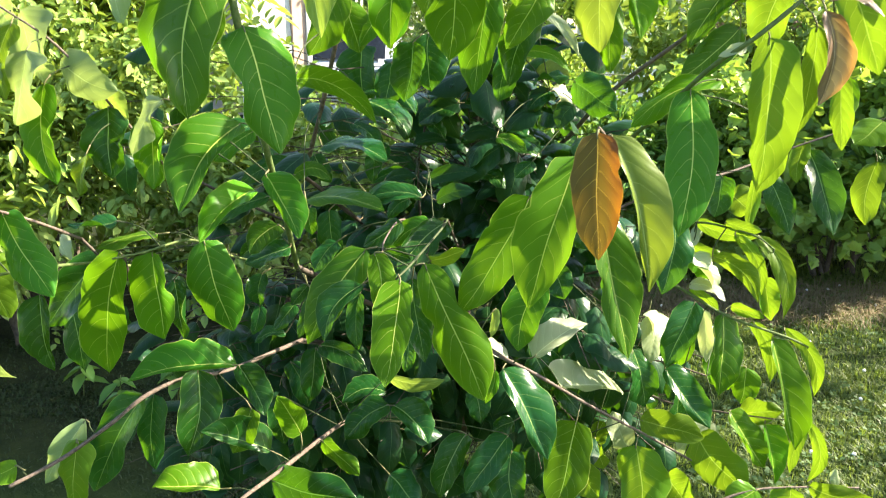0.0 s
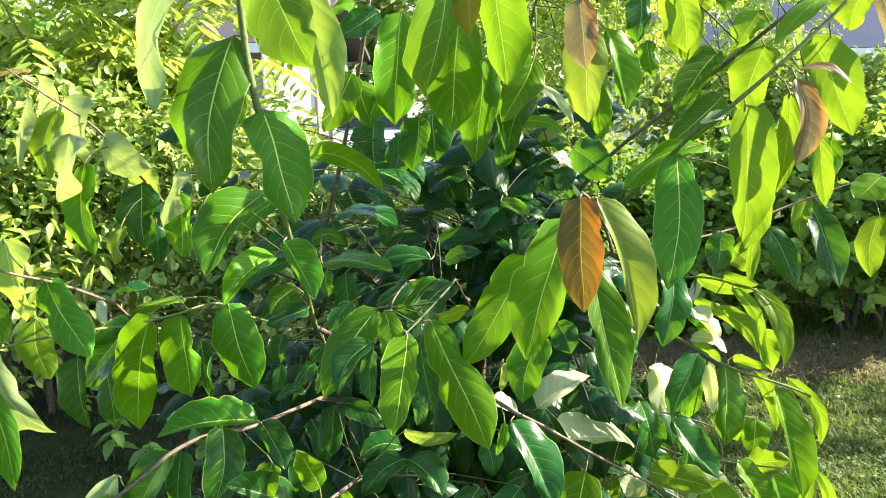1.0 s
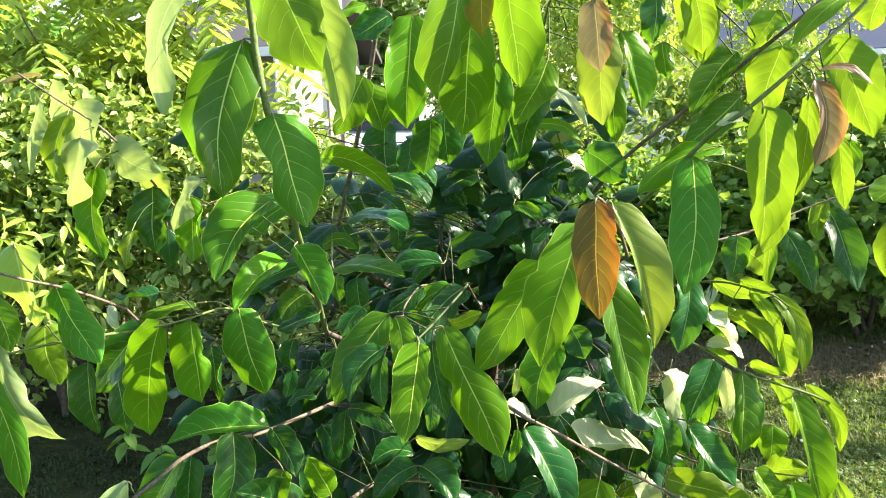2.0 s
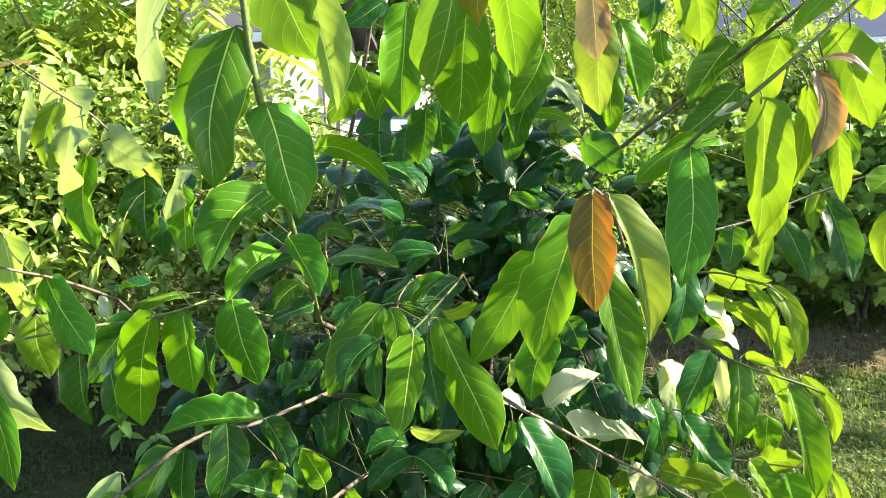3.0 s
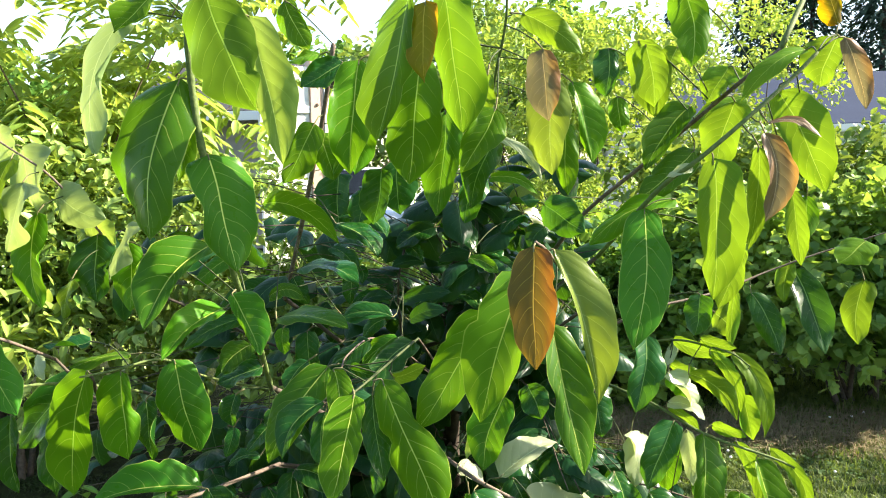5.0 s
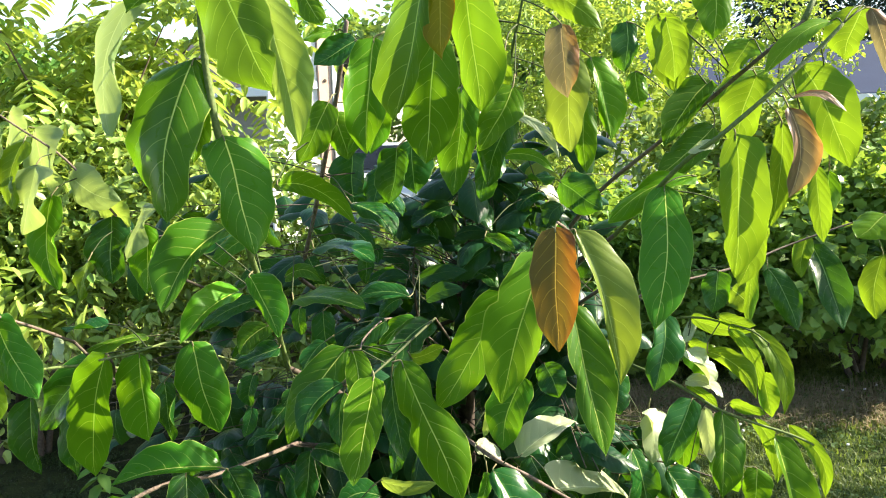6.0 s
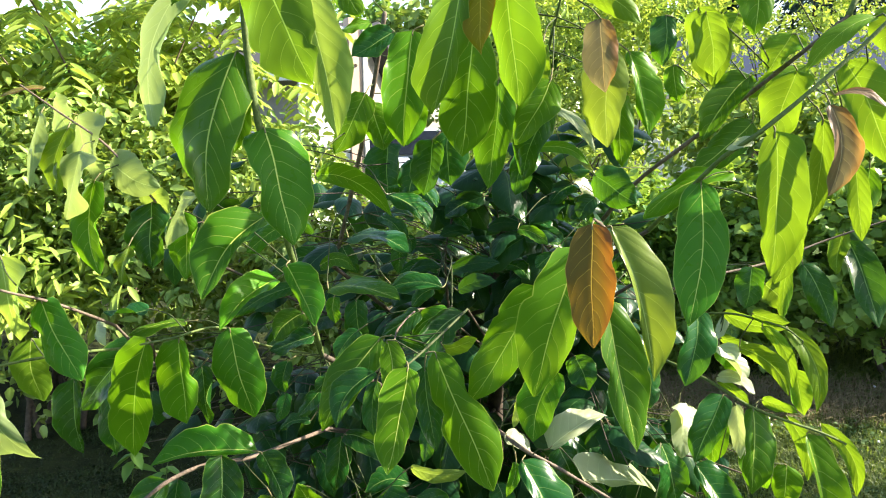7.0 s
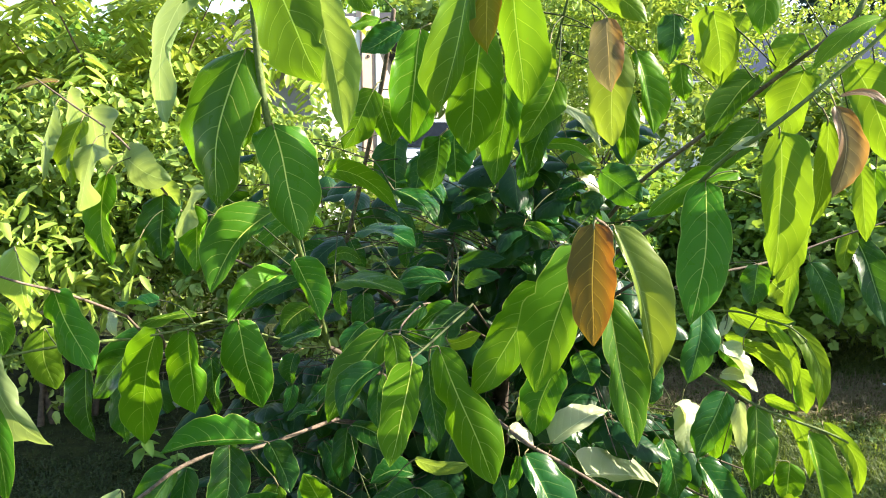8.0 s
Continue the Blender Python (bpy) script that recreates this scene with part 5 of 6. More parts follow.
def lawn_weeds():
    """Low round leaves of clover and plantain between the grass."""
    r = random.Random(9)
    verts, faces = [], []
    for i in range(2600):
        x, y = r.uniform(0.7, 3.3), r.uniform(2.0, 4.2)
        if noise.noise(Vector((x * 1.7, y * 1.7, 6.0))) < -0.05:
            continue
        z, a = ground_height(x, y) + r.uniform(0.012, 0.045), r.uniform(0, 6.28)
        for q in range(3):
            d, u, b = a + q * 2.1, r.uniform(0.010, 0.020), len(verts)
            for p, w in ((0.1, 0.0), (0.7, -0.5), (1.0, -0.25), (1.0, 0.25), (0.7, 0.5)):
                verts.append((x + u * (math.cos(d) * p - math.sin(d) * w), y + u * (math.sin(d) * p + math.cos(d) * w), z + u * 0.35 * p))
            faces.append((b, b + 1, b + 2, b + 3, b + 4))
    return tagged(new("clover_leaves", mesh_of("clover_leaves", verts, faces, [CLOVER_LEAF])), "round clover leaves among the lawn grass", "clover", "", "stuff")


lawn_weeds()


def clover_heads():
    r = random.Random(5)
    for i in range(46):
        x, y = r.uniform(0.9, 3.6), r.uniform(2.3, 4.4)
        bm = bmesh.new()
        bmesh.ops.create_icosphere(bm, subdivisions=2, radius=0.0075)
        for v in bm.verts:
            v.co *= 1 + 0.22 * (r.random() - 0.5)
            v.co.z *= 0.85
        z = ground_height(x, y)
        t = thing("clover_flower", (x, y, z), "small white clover flower on a short stalk in the lawn", "flower", "clover flowers in the lawn")
        head = part("flower_head", bm, CLOVER, t)
        head.location = (0, 0, 0.038)
        sv, sf = tube([Vector((0, 0, -0.01)), Vector((0.002, 0, 0.02)), Vector((0, 0, 0.034))], 0.0012, 0.001, 5)
        part_mesh("stalk", mesh_of("stalk", sv, sf, [GRASS]), t)


clover_heads()

# ---------------------------------------------------------------- shrubs and trees behind
LEAF2 = [(0.0, 0.0), (0.12, -0.28), (0.38, -0.5), (0.70, -0.38), (1.0, 0.0), (0.70, 0.38), (0.38, 0.5), (0.12, 0.28)]
LEAF3 = [(0.06, 0.0), (0.0, -0.28), (0.22, -0.46), (0.37, -0.38), (0.60, -0.52), (0.72, -0.30), (1.0, 0.0),
         (0.72, 0.30), (0.60, 0.52), (0.37, 0.38), (0.22, 0.46), (0.0, 0.28)]      # lobed, as on a currant


def add_leaf(verts, faces, p, y, z, length, width, bend=0.15, outline=LEAF2):
    """Leaf with the given outline, folded along its midrib and bent down to the tip."""
    x = y.cross(z)
    b = len(verts)
    for v, u in outline:
        verts.append(p + y * (length * v) + x * (width * u) + z * (abs(u) * width * 0.35 - bend * length * v * v))
    n = len(outline)
    faces += [tuple(range(b, b + n // 2 + 1)), (b, *range(b + n // 2, b + n))]


def rand_dir(r):
    while True:
        d = Vector((r.uniform(-1, 1), r.uniform(-1, 1), r.uniform(-1, 1)))
        if 0.05 < d.length < 1:
            return d.normalized()


def shrub(name, label, base, lobes, count, size, material, seed, category="shrub", shape=0.55, stems=7, group="", droop=0.35, outline=LEAF2):
    """Stems from the base into rounded lobes, whose outer shells carry leaf sprays with gaps between them."""
    r = random.Random(seed)
    base = Vector(base)
    t = thing(name, base, label, category, group)
    verts, faces = [], []
    total = sum(l[3] ** 2 for l in lobes)
    for lx, ly, lz, lr in lobes:
        c = Vector((lx, ly, lz))
        sprays = max(4, int(count / 9 * lr * lr / total))
        for s in range(sprays):
            d = rand_dir(r)
            if d.z < -0.55:
                d.z *= -0.5
                d.normalize()
            q = c + Vector((d.x, d.y, d.z * 0.9)) * lr * (r.uniform(0.45, 1.0) ** 0.5) * (1 + 0.28 * noise.noise(d * 2.1 + c))
            if q.z + base.z < 0.05:
                continue
            out = (d + rand_dir(r) * 0.6 + Vector((0, 0, 0.15))).normalized()
            for i in range(9):
                p = q + out * (i * size * 0.42) + rand_dir(r) * size * 0.18
                y = (out * 0.5 + rand_dir(r) * 0.9 + Vector((0, 0, -droop))).normalized()
                h = (Vector((0, 0, 1)) + rand_dir(r) * 0.75)
                z = (h - y * h.dot(y)).normalized()
                L = size * r.uniform(0.6, 1.25)
                add_leaf(verts, faces, p, y, z, L, L * shape, 0.15, outline)
    part_mesh("crown", mesh_of("crown", verts, faces, [material]), t)
    for i in range(stems):
        lx, ly, lz, lr = lobes[i % len(lobes)]
        e = Vector((lx, ly, lz)) + rand_dir(r) * lr * 0.6
        s = Vector((r.uniform(-0.15, 0.15), r.uniform(-0.15, 0.15), -0.05))
        sv, sf = tube(smooth_line([s, s.lerp(e, 0.45) + rand_dir(r) * 0.08 + Vector((0, 0, 0.1)), e], 5), 0.018, 0.005, 6, 0.15, r)
        part_mesh("stem", mesh_of("stem", sv, sf, [BARK]), t)
    return t


def feather_tree(name, label, base, height, fronds, seed, material, spread=1.6, low=0.5):
    """A small tree with long feather-shaped leaves of paired leaflets."""
    r = random.Random(seed)
    base = Vector(base)
    t = thing(name, base, label, "tree")
    verts, faces = [], []
    limbs = []
    for i in range(9):
        a = r.uniform(0, 6.28)
        e = Vector((math.cos(a) * spread * r.uniform(0.4, 1.0), math.sin(a) * spread * r.uniform(0.4, 1.0), height * r.uniform(0.55, 1.0)))
        limbs.append(smooth_line([(0, 0, -0.05), (e.x * 0.15, e.y * 0.15, e.z * 0.45), e], 8))
        sv, sf = tube(limbs[-1], 0.012, 0.003, 7, 0.1, r)
        part_mesh("limb", mesh_of("limb", sv, sf, [TWIG]), t)
    for i in range(fronds):
        line = r.choice(limbs)
        p = line[r.randint(int(len(line) * low), len(line) - 1)] + rand_dir(r) * 0.35
        d = (rand_dir(r) + Vector((0, 0, 0.1))).normalized()
        d.z *= 0.5
        d.normalize()
        side = d.cross(Vector((0, 0, 1))).normalized()
        n, L = r.randint(6, 9), r.uniform(0.42, 0.60)
        for k in range(n):
            f = (k + 0.7) / n
            q = p + d * (L * f) + Vector((0, 0, -0.14 * f * f * L / 0.4))
            s = 0.165 * (1 - 0.35 * abs(f - 0.5))
            for sg in (-1, 1):
                y = (side * sg + d * 0.45 + Vector((0, 0, -0.45)) + rand_dir(r) * 0.15).normalized()
                h = Vector((0, 0, 1)) + rand_dir(r) * 0.4
                z = (h - y * h.dot(y)).normalized()
                add_leaf(verts, faces, q, y, z, s * r.uniform(0.85, 1.1), s * 0.34)
    part_mesh("crown", mesh_of("crown", verts, faces, [material]), t)
    return t


# border of shrubs to the left
BORDER = "shrubs of the garden border"
shrub("border_shrub", "dense leafy garden shrub lit by the sun", (-2.45, 3.75, 0), [(0, 0, 0.45, 0.60), (-0.5, 0.1, 0.95, 0.65), (0.45, 0.15, 0.75, 0.58), (0.0, 0.2, 1.05, 0.55)], 13500, 0.066, FAR_GREEN, 21, group=BORDER)
shrub("border_shrub", "rounded shrub with mid green leaves on dark stems", (-1.15, 3.8, 0), [(0, 0, 0.42, 0.50), (0.45, 0.1, 0.55, 0.50), (-0.3, 0.2, 0.95, 0.50)], 9500, 0.060, FAR_GREEN, 22, group=BORDER)
shrub("border_shrub", "pale yellow-green shrub with narrow drooping leaves", (-2.32, 3.25, 0), [(0, 0, 0.62, 0.20), (-0.16, 0.0, 0.80, 0.20), (0.12, 0.05, 0.55, 0.16)], 760, 0.095, FAR_YELLOW, 23, shape=0.36, group=BORDER, droop=0.7)
shrub("border_shrub", "tall deep green shrub in part shade", (-4.0, 4.5, 0), [(0, 0, 0.7, 0.85), (-0.3, 0.3, 1.25, 0.75), (0.5, 0.2, 1.1, 0.65)], 10500, 0.076, FAR_DEEP, 24, group=BORDER)
shrub("border_shrub", "low leafy shrub in dappled shade", (0.05, 4.6, 0), [(0, 0, 0.42, 0.55), (0.6, 0.3, 0.55, 0.50), (-0.6, 0.0, 0.5, 0.50)], 8000, 0.062, FAR_DEEP, 25, group=BORDER)
shrub("border_shrub", "bright yellow-green shrub behind the young tree", (0.05, 7.4, 0), [(0, 0, 0.45, 0.50), (0.4, 0.1, 0.95, 0.45), (-0.4, 0.1, 0.9, 0.45)], 6500, 0.062, FAR_YELLOW, 26, group=BORDER)
feather_tree("feather_leaved_tree", "small tree with long feathered light green leaves", (-2.7, 4.6, 0), 3.3, 450, 31, FAR_YELLOW, 1.9, 0.55)

# berry bushes to the right
for bx, by, seed, lobes in ((2.1, 4.7, 41, [(0, -0.05, 0.44, 0.36), (0.35, 0.15, 0.75, 0.55), (-0.45, 0.15, 0.62, 0.5), (0.7, 0.25, 0.48, 0.38)]),
                            (3.6, 5.1, 42, [(0, 0, 0.40, 0.60), (0.5, 0.1, 0.80, 0.6), (-0.3, 0.2, 0.95, 0.5)]),
                            (1.1, 5.05, 43, [(0, -0.1, 0.35, 0.50), (0.4, 0.0, 0.65, 0.5), (-0.4, 0.1, 0.5, 0.5)])):
    shrub("berry_bush", "berry bush with broad lobed leaves, shaded below", (bx, by, 0), lobes, 11000, 0.068, FAR_BERRY, seed, shape=1.0, group="berry bushes", outline=LEAF3)
for bx, by, seed in ((2.7, 5.8, 47), (1.7, 6.2, 48), (3.9, 5.7, 49)):
    cane = shrub("cane_bush", "tall pale green cane bush with seed heads", (bx, by, 0), [(0, 0, 0.9, 0.5), (0.3, 0.1, 1.25, 0.45), (-0.35, 0.0, 1.2, 0.42)], 3600, 0.085, FAR_GREEN, seed, shape=0.6, group="cane bushes")
    r = random.Random(seed)
    for i in range(9):
        bm = bmesh.new()
        for q in range(14):
            d = rand_dir(r) * 0.028
            bmesh.ops.create_icosphere(bm, subdivisions=1, radius=r.uniform(0.008, 0.014), matrix=Matrix.Translation(d))
        head = part("seed_head", bm, SEED, cane, "dried brownish pink seed head")
        head.location = (r.uniform(-0.5, 0.5), -0.35 + r.uniform(-0.12, 0.05), r.uniform(1.0, 1.5))
shrub("garden_tree", "light green leafy tree behind the berry bushes", (0.85, 8.4, 0), [(0, 0, 1.5, 0.8), (0.35, 0.2, 2.3, 0.75), (-0.5, 0, 2.3, 0.8)], 9500, 0.075, FAR_YELLOW, 44, "tree")
shrub("garden_tree", "airy pale green tree in front of the neighbour's roof", (3.4, 11.2, 0), [(0, 0, 1.5, 0.75), (-0.7, 0.1, 2.3, 0.65), (0.55, 0.2, 2.5, 0.6), (-0.1, 0, 3.1, 0.6)], 7000, 0.075, FAR_YELLOW, 50, "tree")
shrub("garden_tree", "mid green leafy tree beside the driveway", (-0.4, 10.6, 0), [(0, 0, 1.4, 0.9), (0.6, 0.2, 2.3, 0.9), (-0.2, 0, 3.0, 0.8)], 9000, 0.08, FAR_GREEN, 45, "tree")


# ---------------------------------------------------------------- houses, car and far trees
def gable_roof(x0, x1, y0, y1, z0, z1, over, thick, along_x=True):
    """Two sloping slabs with eaves."""
    bm = bmesh.new()
    if along_x:
        m = (y0 + y1) / 2
        for ya in (y0 - over, y1 + over):
            lo = z0 - (z1 - z0) * over / (m - y0)
            q = [(x0 - over, ya, lo), (x1 + over, ya, lo), (x1 + over, m, z1), (x0 - over, m, z1)]
            vs = [bm.verts.new(p) for p in q] + [bm.verts.new((p[0], p[1], p[2] + thick)) for p in q]
            for f in ((0, 1, 2, 3), (4, 5, 6, 7), (0, 1, 5, 4), (1, 2, 6, 5), (2, 3, 7, 6), (3, 0, 4, 7)):
                bm.faces.new([vs[i] for i in f])
    bmesh.ops.recalc_face_normals(bm, faces=bm.faces)
    return bm


def house(name, label, x0, x1, y0, y1, eave, ridge, wall_mat, roof_mat, windows):
    """Clapboard house: walls in lapped boards, gable roof, white fascia and framed windows on the side that faces the garden."""
    h = thing(name, ((x0 + x1) / 2, y0, 0), label, "house")
    o = Vector(((x0 + x1) / 2, y0, 0))
    bm = box(x0 - o.x, x1 - o.x, 0.03, y1 - y0, -0.1, eave)
    wall = part("wall", bm, wall_mat, h, "wall of lapped boards")
    n = int(eave / 0.18)
    for i in range(n):
        z = i * eave / n
        bm = bmesh.new()
        vs = [bm.verts.new(p) for p in ((x0 - o.x, 0.0, z), (x1 - o.x, 0.0, z), (x1 - o.x, 0.022, z + eave / n), (x0 - o.x, 0.022, z + eave / n),
                                        (x0 - o.x, 0.03, z), (x1 - o.x, 0.03, z), (x1 - o.x, 0.03, z + eave / n), (x0 - o.x, 0.03, z + eave / n))]
        for f in ((0, 1, 2, 3), (4, 7, 6, 5), (0, 4, 5, 1), (3, 2, 6, 7), (0, 3, 7, 4), (1, 5, 6, 2)):
            bm.faces.new([vs[k] for k in f])
        part("board", bm, wall_mat, wall)
    for gx in (x0 - o.x, x1 - o.x - 0.12):
        bm = bmesh.new()
        tri = [(0.0, 0.03, eave), (0.0, y1 - y0, eave), (0.0, (y1 - y0) / 2, ridge - 0.02)]
        vs = [bm.verts.new((gx + dx, p[1], p[2])) for dx in (0.0, 0.12) for p in tri]
        for f in ((0, 2, 1), (3, 4, 5), (0, 1, 4, 3), (1, 2, 5, 4), (2, 0, 3, 5)):
            bm.faces.new([vs[q] for q in f])
        part("gable", bm, wall_mat, h, "gable wall under the roof")
    part("roof", gable_roof(x0 - o.x, x1 - o.x, 0, y1 - y0, eave, ridge, 0.45, 0.12), roof_mat, h, "shingled roof")
    slope = (ridge - eave) * 0.45 / ((y1 - y0) / 2)
    part("fascia", box(x0 - o.x - 0.45, x1 - o.x + 0.45, -0.52, -0.46, eave - slope - 0.06, eave - slope + 0.10, 0.008), TRIM, h, "white fascia board")
    part("soffit", box(x0 - o.x - 0.45, x1 - o.x + 0.45, -0.455, -0.005, eave - slope - 0.02, eave - slope - 0.004), TRIM, h)
    for wx, ww, wz0, wz1 in windows:
        a, b = wx - ww / 2 - o.x, wx + ww / 2 - o.x
        w = part("window", box(a, b, -0.022, -0.012, wz0, wz1), GLASS, h, "dark window with a white frame")
        for q in ((a - 0.09, a, wz0 - 0.09, wz1 + 0.09), (b, b + 0.09, wz0 - 0.09, wz1 + 0.09), (a, b, wz1, wz1 + 0.09), (a, b, wz0 - 0.09, wz0), ((a + b) / 2 - 0.02, (a + b) / 2 + 0.02, wz0, wz1)):
            part("frame", box(q[0], q[1], -0.05, -0.004, q[2], q[3], 0.004), TRIM, w)
    for q in (x0 - o.x, x1 - o.x - 0.1):
        part("corner_trim", box(q - 0.004, q + 0.104, -0.03, 0.1, 0, eave - 0.004), TRIM, h)
    return h


house("garage", "beige clapboard garage with a low grey roof", -6.6, -3.95, 13.5, 18.0, 2.55, 3.5, SIDING, ROOF_DARK, [(-5.72, 0.55, 1.35, 2.1)])
house("neighbour_house", "low house with a blue-grey roof and white fascia", 2.5, 13.0, 17.0, 25.0, 2.28, 3.65, TRIM, ROOF, [(5.6, 1.2, 0.9, 2.0), (8.8, 1.2, 0.9, 2.0)])


def porch_screen():
    t = thing("porch_screen", (-2.36, 9.0, 0), "white painted screen beside a pinkish wooden post", "screen")
    t.rotation_euler.z = radians(38)
    part("panel", box(-0.62, -0.003, 0.0, 0.05, 0.0, 2.65, 0.006), TRIM, t, "white painted panel")
    for z in (0.3, 1.2, 2.1):
        part("rail", box(-0.62, -0.003, -0.02, -0.002, z, z + 0.09, 0.004), TRIM, t)
    part("post", box(0.0, 0.17, -0.03, 0.12, -0.05, 2.75, 0.008), POST_WOOD, t, "pinkish wooden post with a knot")
    part("edge_board", box(0.173, 0.23, -0.05, 0.13, -0.02, 2.75, 0.004), TRIM, t)
    bm = bmesh.new()
    bmesh.ops.create_cone(bm, cap_ends=True, segments=12, radius1=0.022, radius2=0.016, depth=0.012)
    bmesh.ops.rotate(bm, verts=bm.verts, matrix=Matrix.Rotation(radians(90), 3, "X"))
    part("knot", bm, BARK, t).location = (0.085, -0.035, 2.2)


porch_screen()


def car(place):
    """Silver hatchback seen from the front: shaped body, glass, lamps, grille and wheels."""
    t = thing("parked_car", place, "silver car parked nose-on beside the house", "car")
    prof = [(-0.05, 0.32), (-0.08, 0.62), (0.10, 0.78), (0.95, 0.98), (1.65, 1.42), (2.9, 1.46), (3.6, 1.10), (4.0, 1.0), (4.05, 0.32)]
    rows = [(0.0, 1.0), (0.55, 1.0), (0.80, 0.985), (0.87, 0.93)]
    verts, faces = [], []
    sect = [(-w, f) for w, f in reversed(rows[1:])] + [(w, f) for w, f in rows]
    for y, z in prof:
        for w, f in sect:
            tuck = 1 - 0.22 * max(0, (z - 0.95) / 0.5)
            verts.append((w * tuck, y + abs(w) ** 3 * 0.18 * (1 if y < 2 else -1), 0.3 + (z - 0.3) * f))
    k = len(sect)
    for i in range(len(prof) - 1):
        for j in range(k - 1):
            faces.append((i * k + j, i * k + j + 1, (i + 1) * k + j + 1, (i + 1) * k + j))
    base = [i * k for i in range(len(prof))]
    faces += [tuple(base), tuple(b + k - 1 for b in reversed(base))]
    body = part_mesh("body", mesh_of("body", verts, faces, [PAINT], smooth=False), t, "silver painted body")
    bm = bmesh.new()
    q = [bm.verts.new(p) for p in ((-0.66, 1.02, 1.03), (0.66, 1.02, 1.03), (0.60, 1.60, 1.40), (-0.60, 1.60, 1.40))]
    bm.faces.new(q)
    bmesh.ops.solidify(bm, geom=bm.faces[:], thickness=-0.012)
    part("windscreen", bm, GLASS, t, "dark windscreen").location = (0, -0.02, 0.012)
    for i in range(5):
        part("grille_bar", box(-0.42, 0.42, -0.115, -0.07, 0.46 + i * 0.045, 0.475 + i * 0.045, 0.003), METAL, t)
    part("grille", box(-0.46, 0.46, -0.085, -0.04, 0.44, 0.68, 0.01), PLASTIC, t)
    part("bumper", box(-0.80, 0.80, -0.11, 0.10, 0.28, 0.42, 0.03), PAINT, t)
    for sx in (-1, 1):
        bm = bmesh.new()
        bmesh.ops.create_uvsphere(bm, u_segments=16, v_segments=10, radius=0.13)
        bmesh.ops.scale(bm, vec=(1.25, 0.55, 0.6), verts=bm.verts)
        part("headlight", bm, LAMP, t, "clear headlight").location = (sx * 0.62, 0.03, 0.66)
        for y in (0.75, 3.25):
            bm = bmesh.new()
            bmesh.ops.create_cone(bm, cap_ends=True, segments=28, radius1=0.31, radius2=0.31, depth=0.2)
            bmesh.ops.bevel(bm, geom=[e for e in bm.edges if e.is_boundary or abs(e.verts[0].co.z - e.verts[1].co.z) < 1e-5], offset=0.03, segments=2, affect="EDGES")
            bmesh.ops.rotate(bm, verts=bm.verts, matrix=Matrix.Rotation(radians(90), 3, "Y"))
            w = part("tyre", bm, RUBBER, t)
            w.location = (sx * 0.76, y, 0.31)
            bm = bmesh.new()
            bmesh.ops.create_cone(bm, cap_ends=True, segments=24, radius1=0.2, radius2=0.18, depth=0.03)
            bmesh.ops.rotate(bm, verts=bm.verts, matrix=Matrix.Rotation(radians(90), 3, "Y"))
            part("rim", bm, METAL, w).location = (sx * 0.105, 0, 0)


car((-2.35, 10.9, 0))


def conifer(place, height, seed):
    r = random.Random(seed)
    t = thing("conifer", place, "tall dark blue-green conifer in the distance", "tree", "far conifers")
    sv, sf = tube([Vector((0, 0, -0.1)), Vector((0.05, 0, height * 0.5)), Vector((0, 0, height * 0.98))], 0.16, 0.02, 8)
    part_mesh("trunk", mesh_of("trunk", sv, sf, [BARK]), t)
    verts, faces = [], []
    for i in range(9000):
        f = r.random() ** 0.8
        z = height * (0.08 + 0.92 * f)
        rad = height * 0.24 * (1 - f) + 0.1
        a = r.uniform(0, 6.28)
        q = r.uniform(0.25, 1.0) * rad * (0.85 + 0.3 * math.sin(z * 6 + a * 3))
        p = Vector((math.cos(a) * q, math.sin(a) * q, z - q * 0.25))
        y = (Vector((math.cos(a), math.sin(a), -0.35)) + rand_dir(r) * 0.5).normalized()
        h = Vector((0, 0, 1)) + rand_dir(r) * 0.6
        zz = (h - y * h.dot(y)).normalized()
        add_leaf(verts, faces, p, y, zz, r.uniform(0.14, 0.30), 0.10)
    part_mesh("crown", mesh_of("crown", verts, faces, [FAR_DARK]), t)


for i, (x, y, h) in enumerate(((8.6, 28, 10.5), (10.6, 29, 12), (12.6, 28, 11), (14.8, 29, 12.5), (6.4, 30, 9), (17.5, 30, 12))):
    conifer((x, y, 0), h, 60 + i)


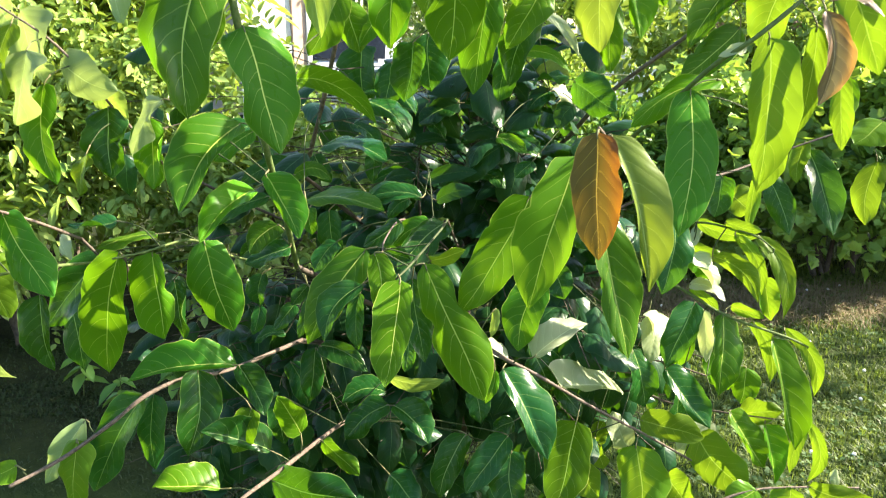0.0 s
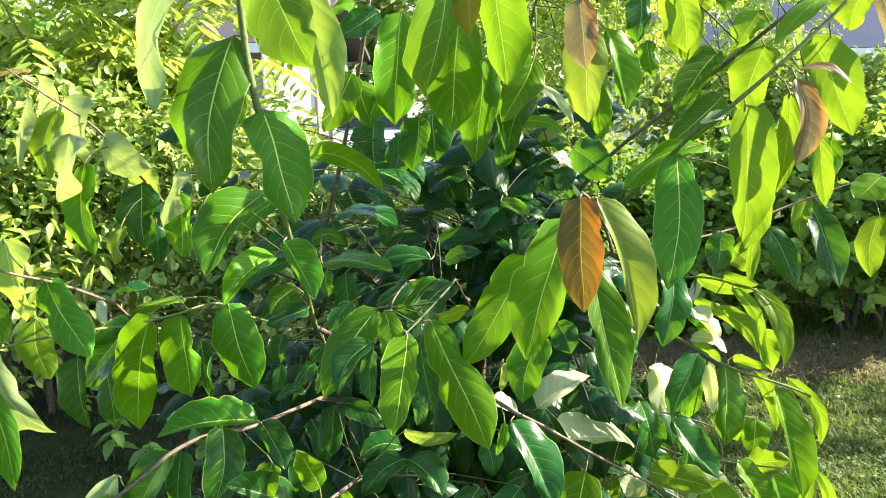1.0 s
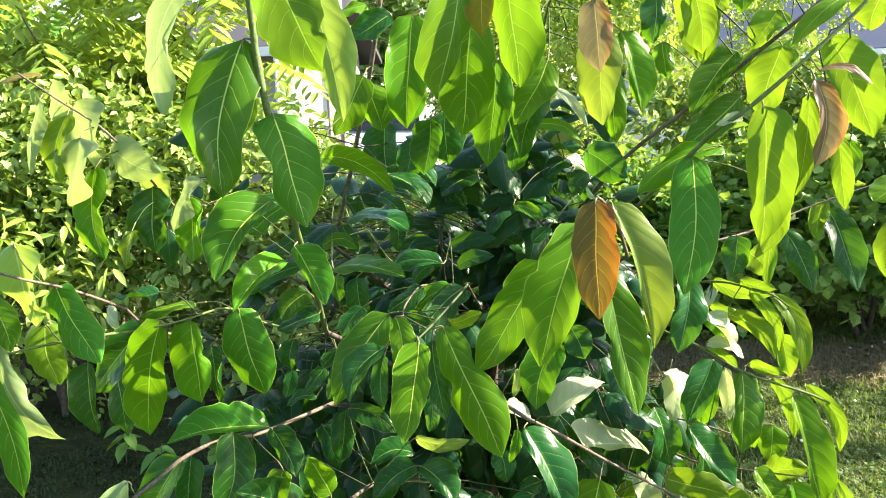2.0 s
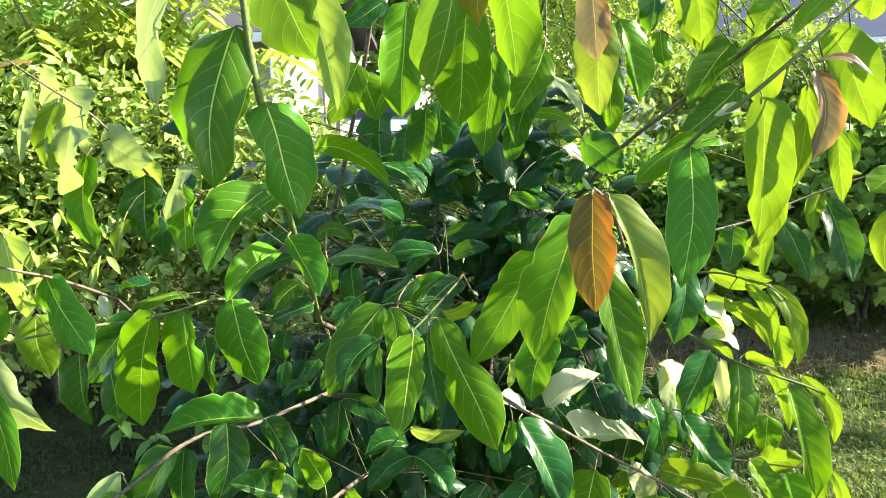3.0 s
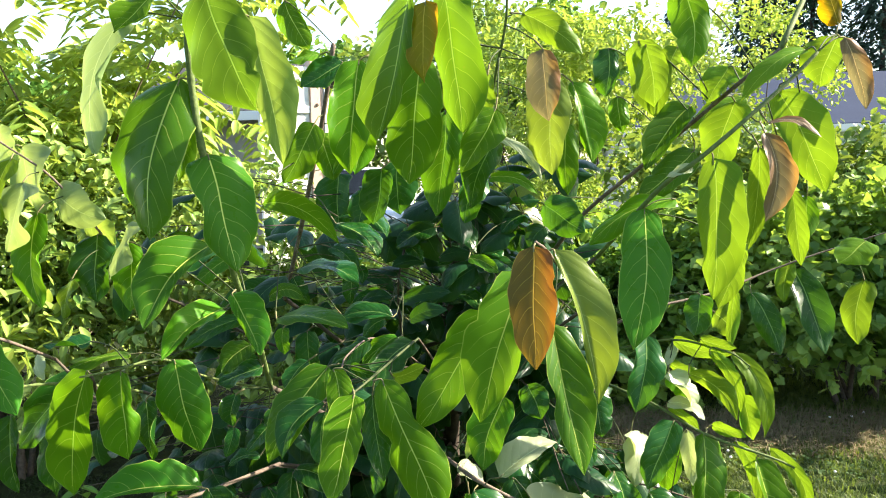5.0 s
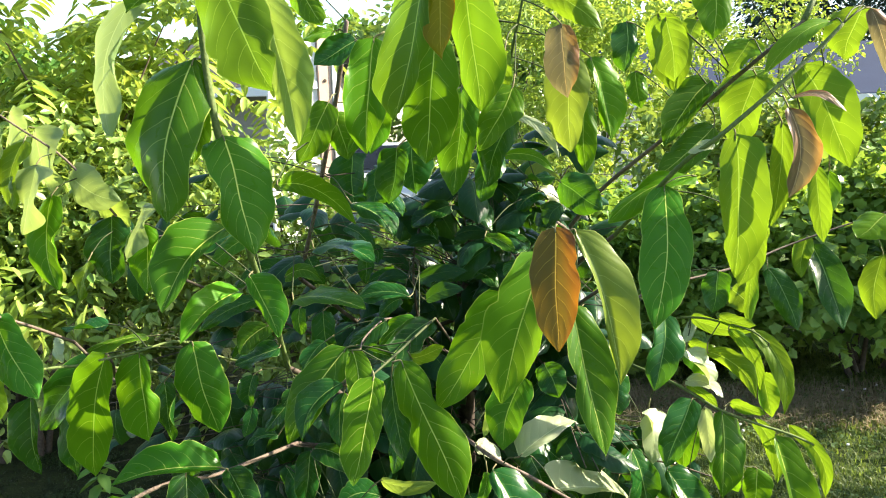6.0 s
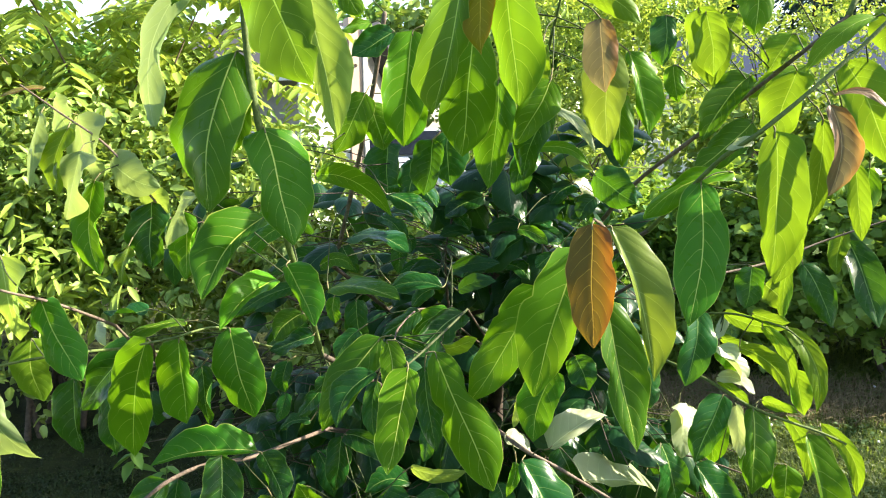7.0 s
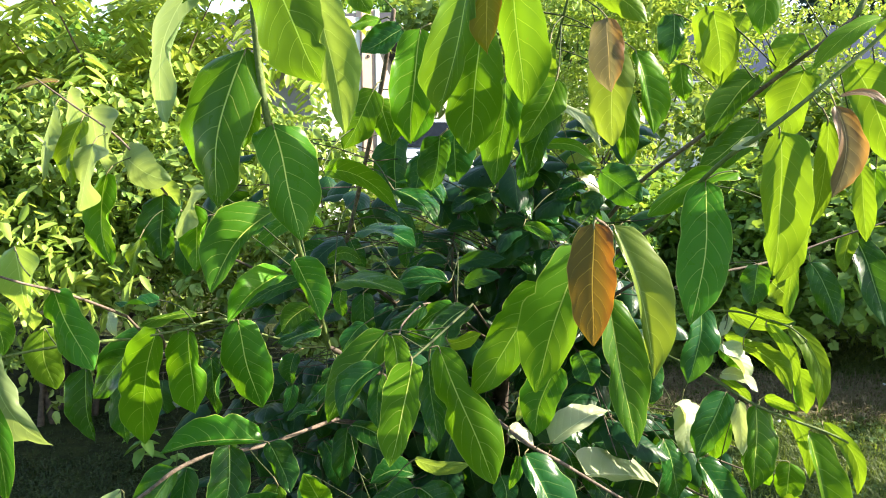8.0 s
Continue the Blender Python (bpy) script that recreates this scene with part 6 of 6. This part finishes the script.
def far_trees():
    """Broadleaf trees round the plot, at a distance, closing the view."""
    r = random.Random(77)
    spots = [(-16, 24, 4.6), (-11, 26, 4.4), (-6.5, 25, 5.2), (-2.5, 24, 5.6), (1.2, 23, 5.8), (-20, 15, 4.6), (22, 18, 7), (18, 8, 5), (24, 2, 6)]
    # these stand unseen behind the camera, added for what the leaves reflect
    spots += [(math.cos(a) * 17, math.sin(a) * 15, r.uniform(5, 7)) for a in (3.4, 3.9, 4.4, 4.9, 5.4)]
    for i, (x, y, h) in enumerate(spots):
        w = h * 0.34
        lobes = [(0, 0, h * 0.42, w), (w * 0.6, 0.2, h * 0.62, w * 0.8), (-w * 0.6, -0.2, h * 0.6, w * 0.8), (0, 0, h * 0.82, w * 0.7)]
        shrub("far_tree", "broadleaf tree at the edge of the plot", (x, y, 0), lobes, 3600, 0.30, FAR_GREEN if i % 2 else FAR_DEEP, 80 + i, "tree", 0.7, 6, "trees round the plot")


far_trees()
# out of view; added only to throw dappled shade on the right lawn
shrub("garden_tree", "unseen leafy tree added to dapple the right lawn with shade", (6.4, 4.7, 0), [(-0.6, 0.0, 3.2, 0.62), (0.1, 0.3, 3.5, 0.7), (0.65, -0.3, 3.2, 0.62), (-0.2, -0.6, 3.3, 0.55)], 600, 0.12, FAR_GREEN, 51, "tree")
# also out of view; its lobes are set to block sun from the left lawn
shrub("garden_tree", "unseen spreading tree added to shade the lawn on the left", (4.6, 3.9, 0), [(-1.4, 0.1, 3.3, 0.62), (-0.8, 0.5, 3.5, 0.68), (-0.3, 0.0, 3.5, 0.68), (-0.9, -0.4, 3.2, 0.62)], 7000, 0.12, FAR_GREEN, 46, "tree")


def seedling(x, y, h, seed):
    r = random.Random(seed)
    t = thing("seedling", (x, y, ground_height(x, y)), "small leafy seedling at the edge of the lawn", "plant", "seedlings by the border")
    verts, faces = [], []
    sv, sf = tube([Vector((0, 0, -0.02)), Vector((0.01, 0, h * 0.5)), Vector((0.02, 0.01, h))], 0.003, 0.0015, 5)
    part_mesh("stem", mesh_of("stem", sv, sf, [TWIG_GREEN]), t)
    for i in range(9):
        a = i * 2.4
        p = Vector((0.01, 0, h * (0.35 + 0.65 * i / 9)))
        y = Vector((math.cos(a), math.sin(a), r.uniform(-0.5, 0.2))).normalized()
        z = Vector((0, 0, 1))
        z = (z - y * z.dot(y)).normalized()
        add_leaf(verts, faces, p, y, z, r.uniform(0.07, 0.11), 0.05, 0.3)
    part_mesh("leaves", mesh_of("leaves", verts, faces, [FAR_DEEP]), t)


for i, (x, y, h) in enumerate(((-1.38, 2.52, 0.20), (-1.22, 2.68, 0.24), (-1.10, 2.85, 0.20), (-0.80, 3.0, 0.24), (-1.65, 2.75, 0.2), (-0.45, 3.2, 0.22))):
    seedling(x, y, h, 100 + i)
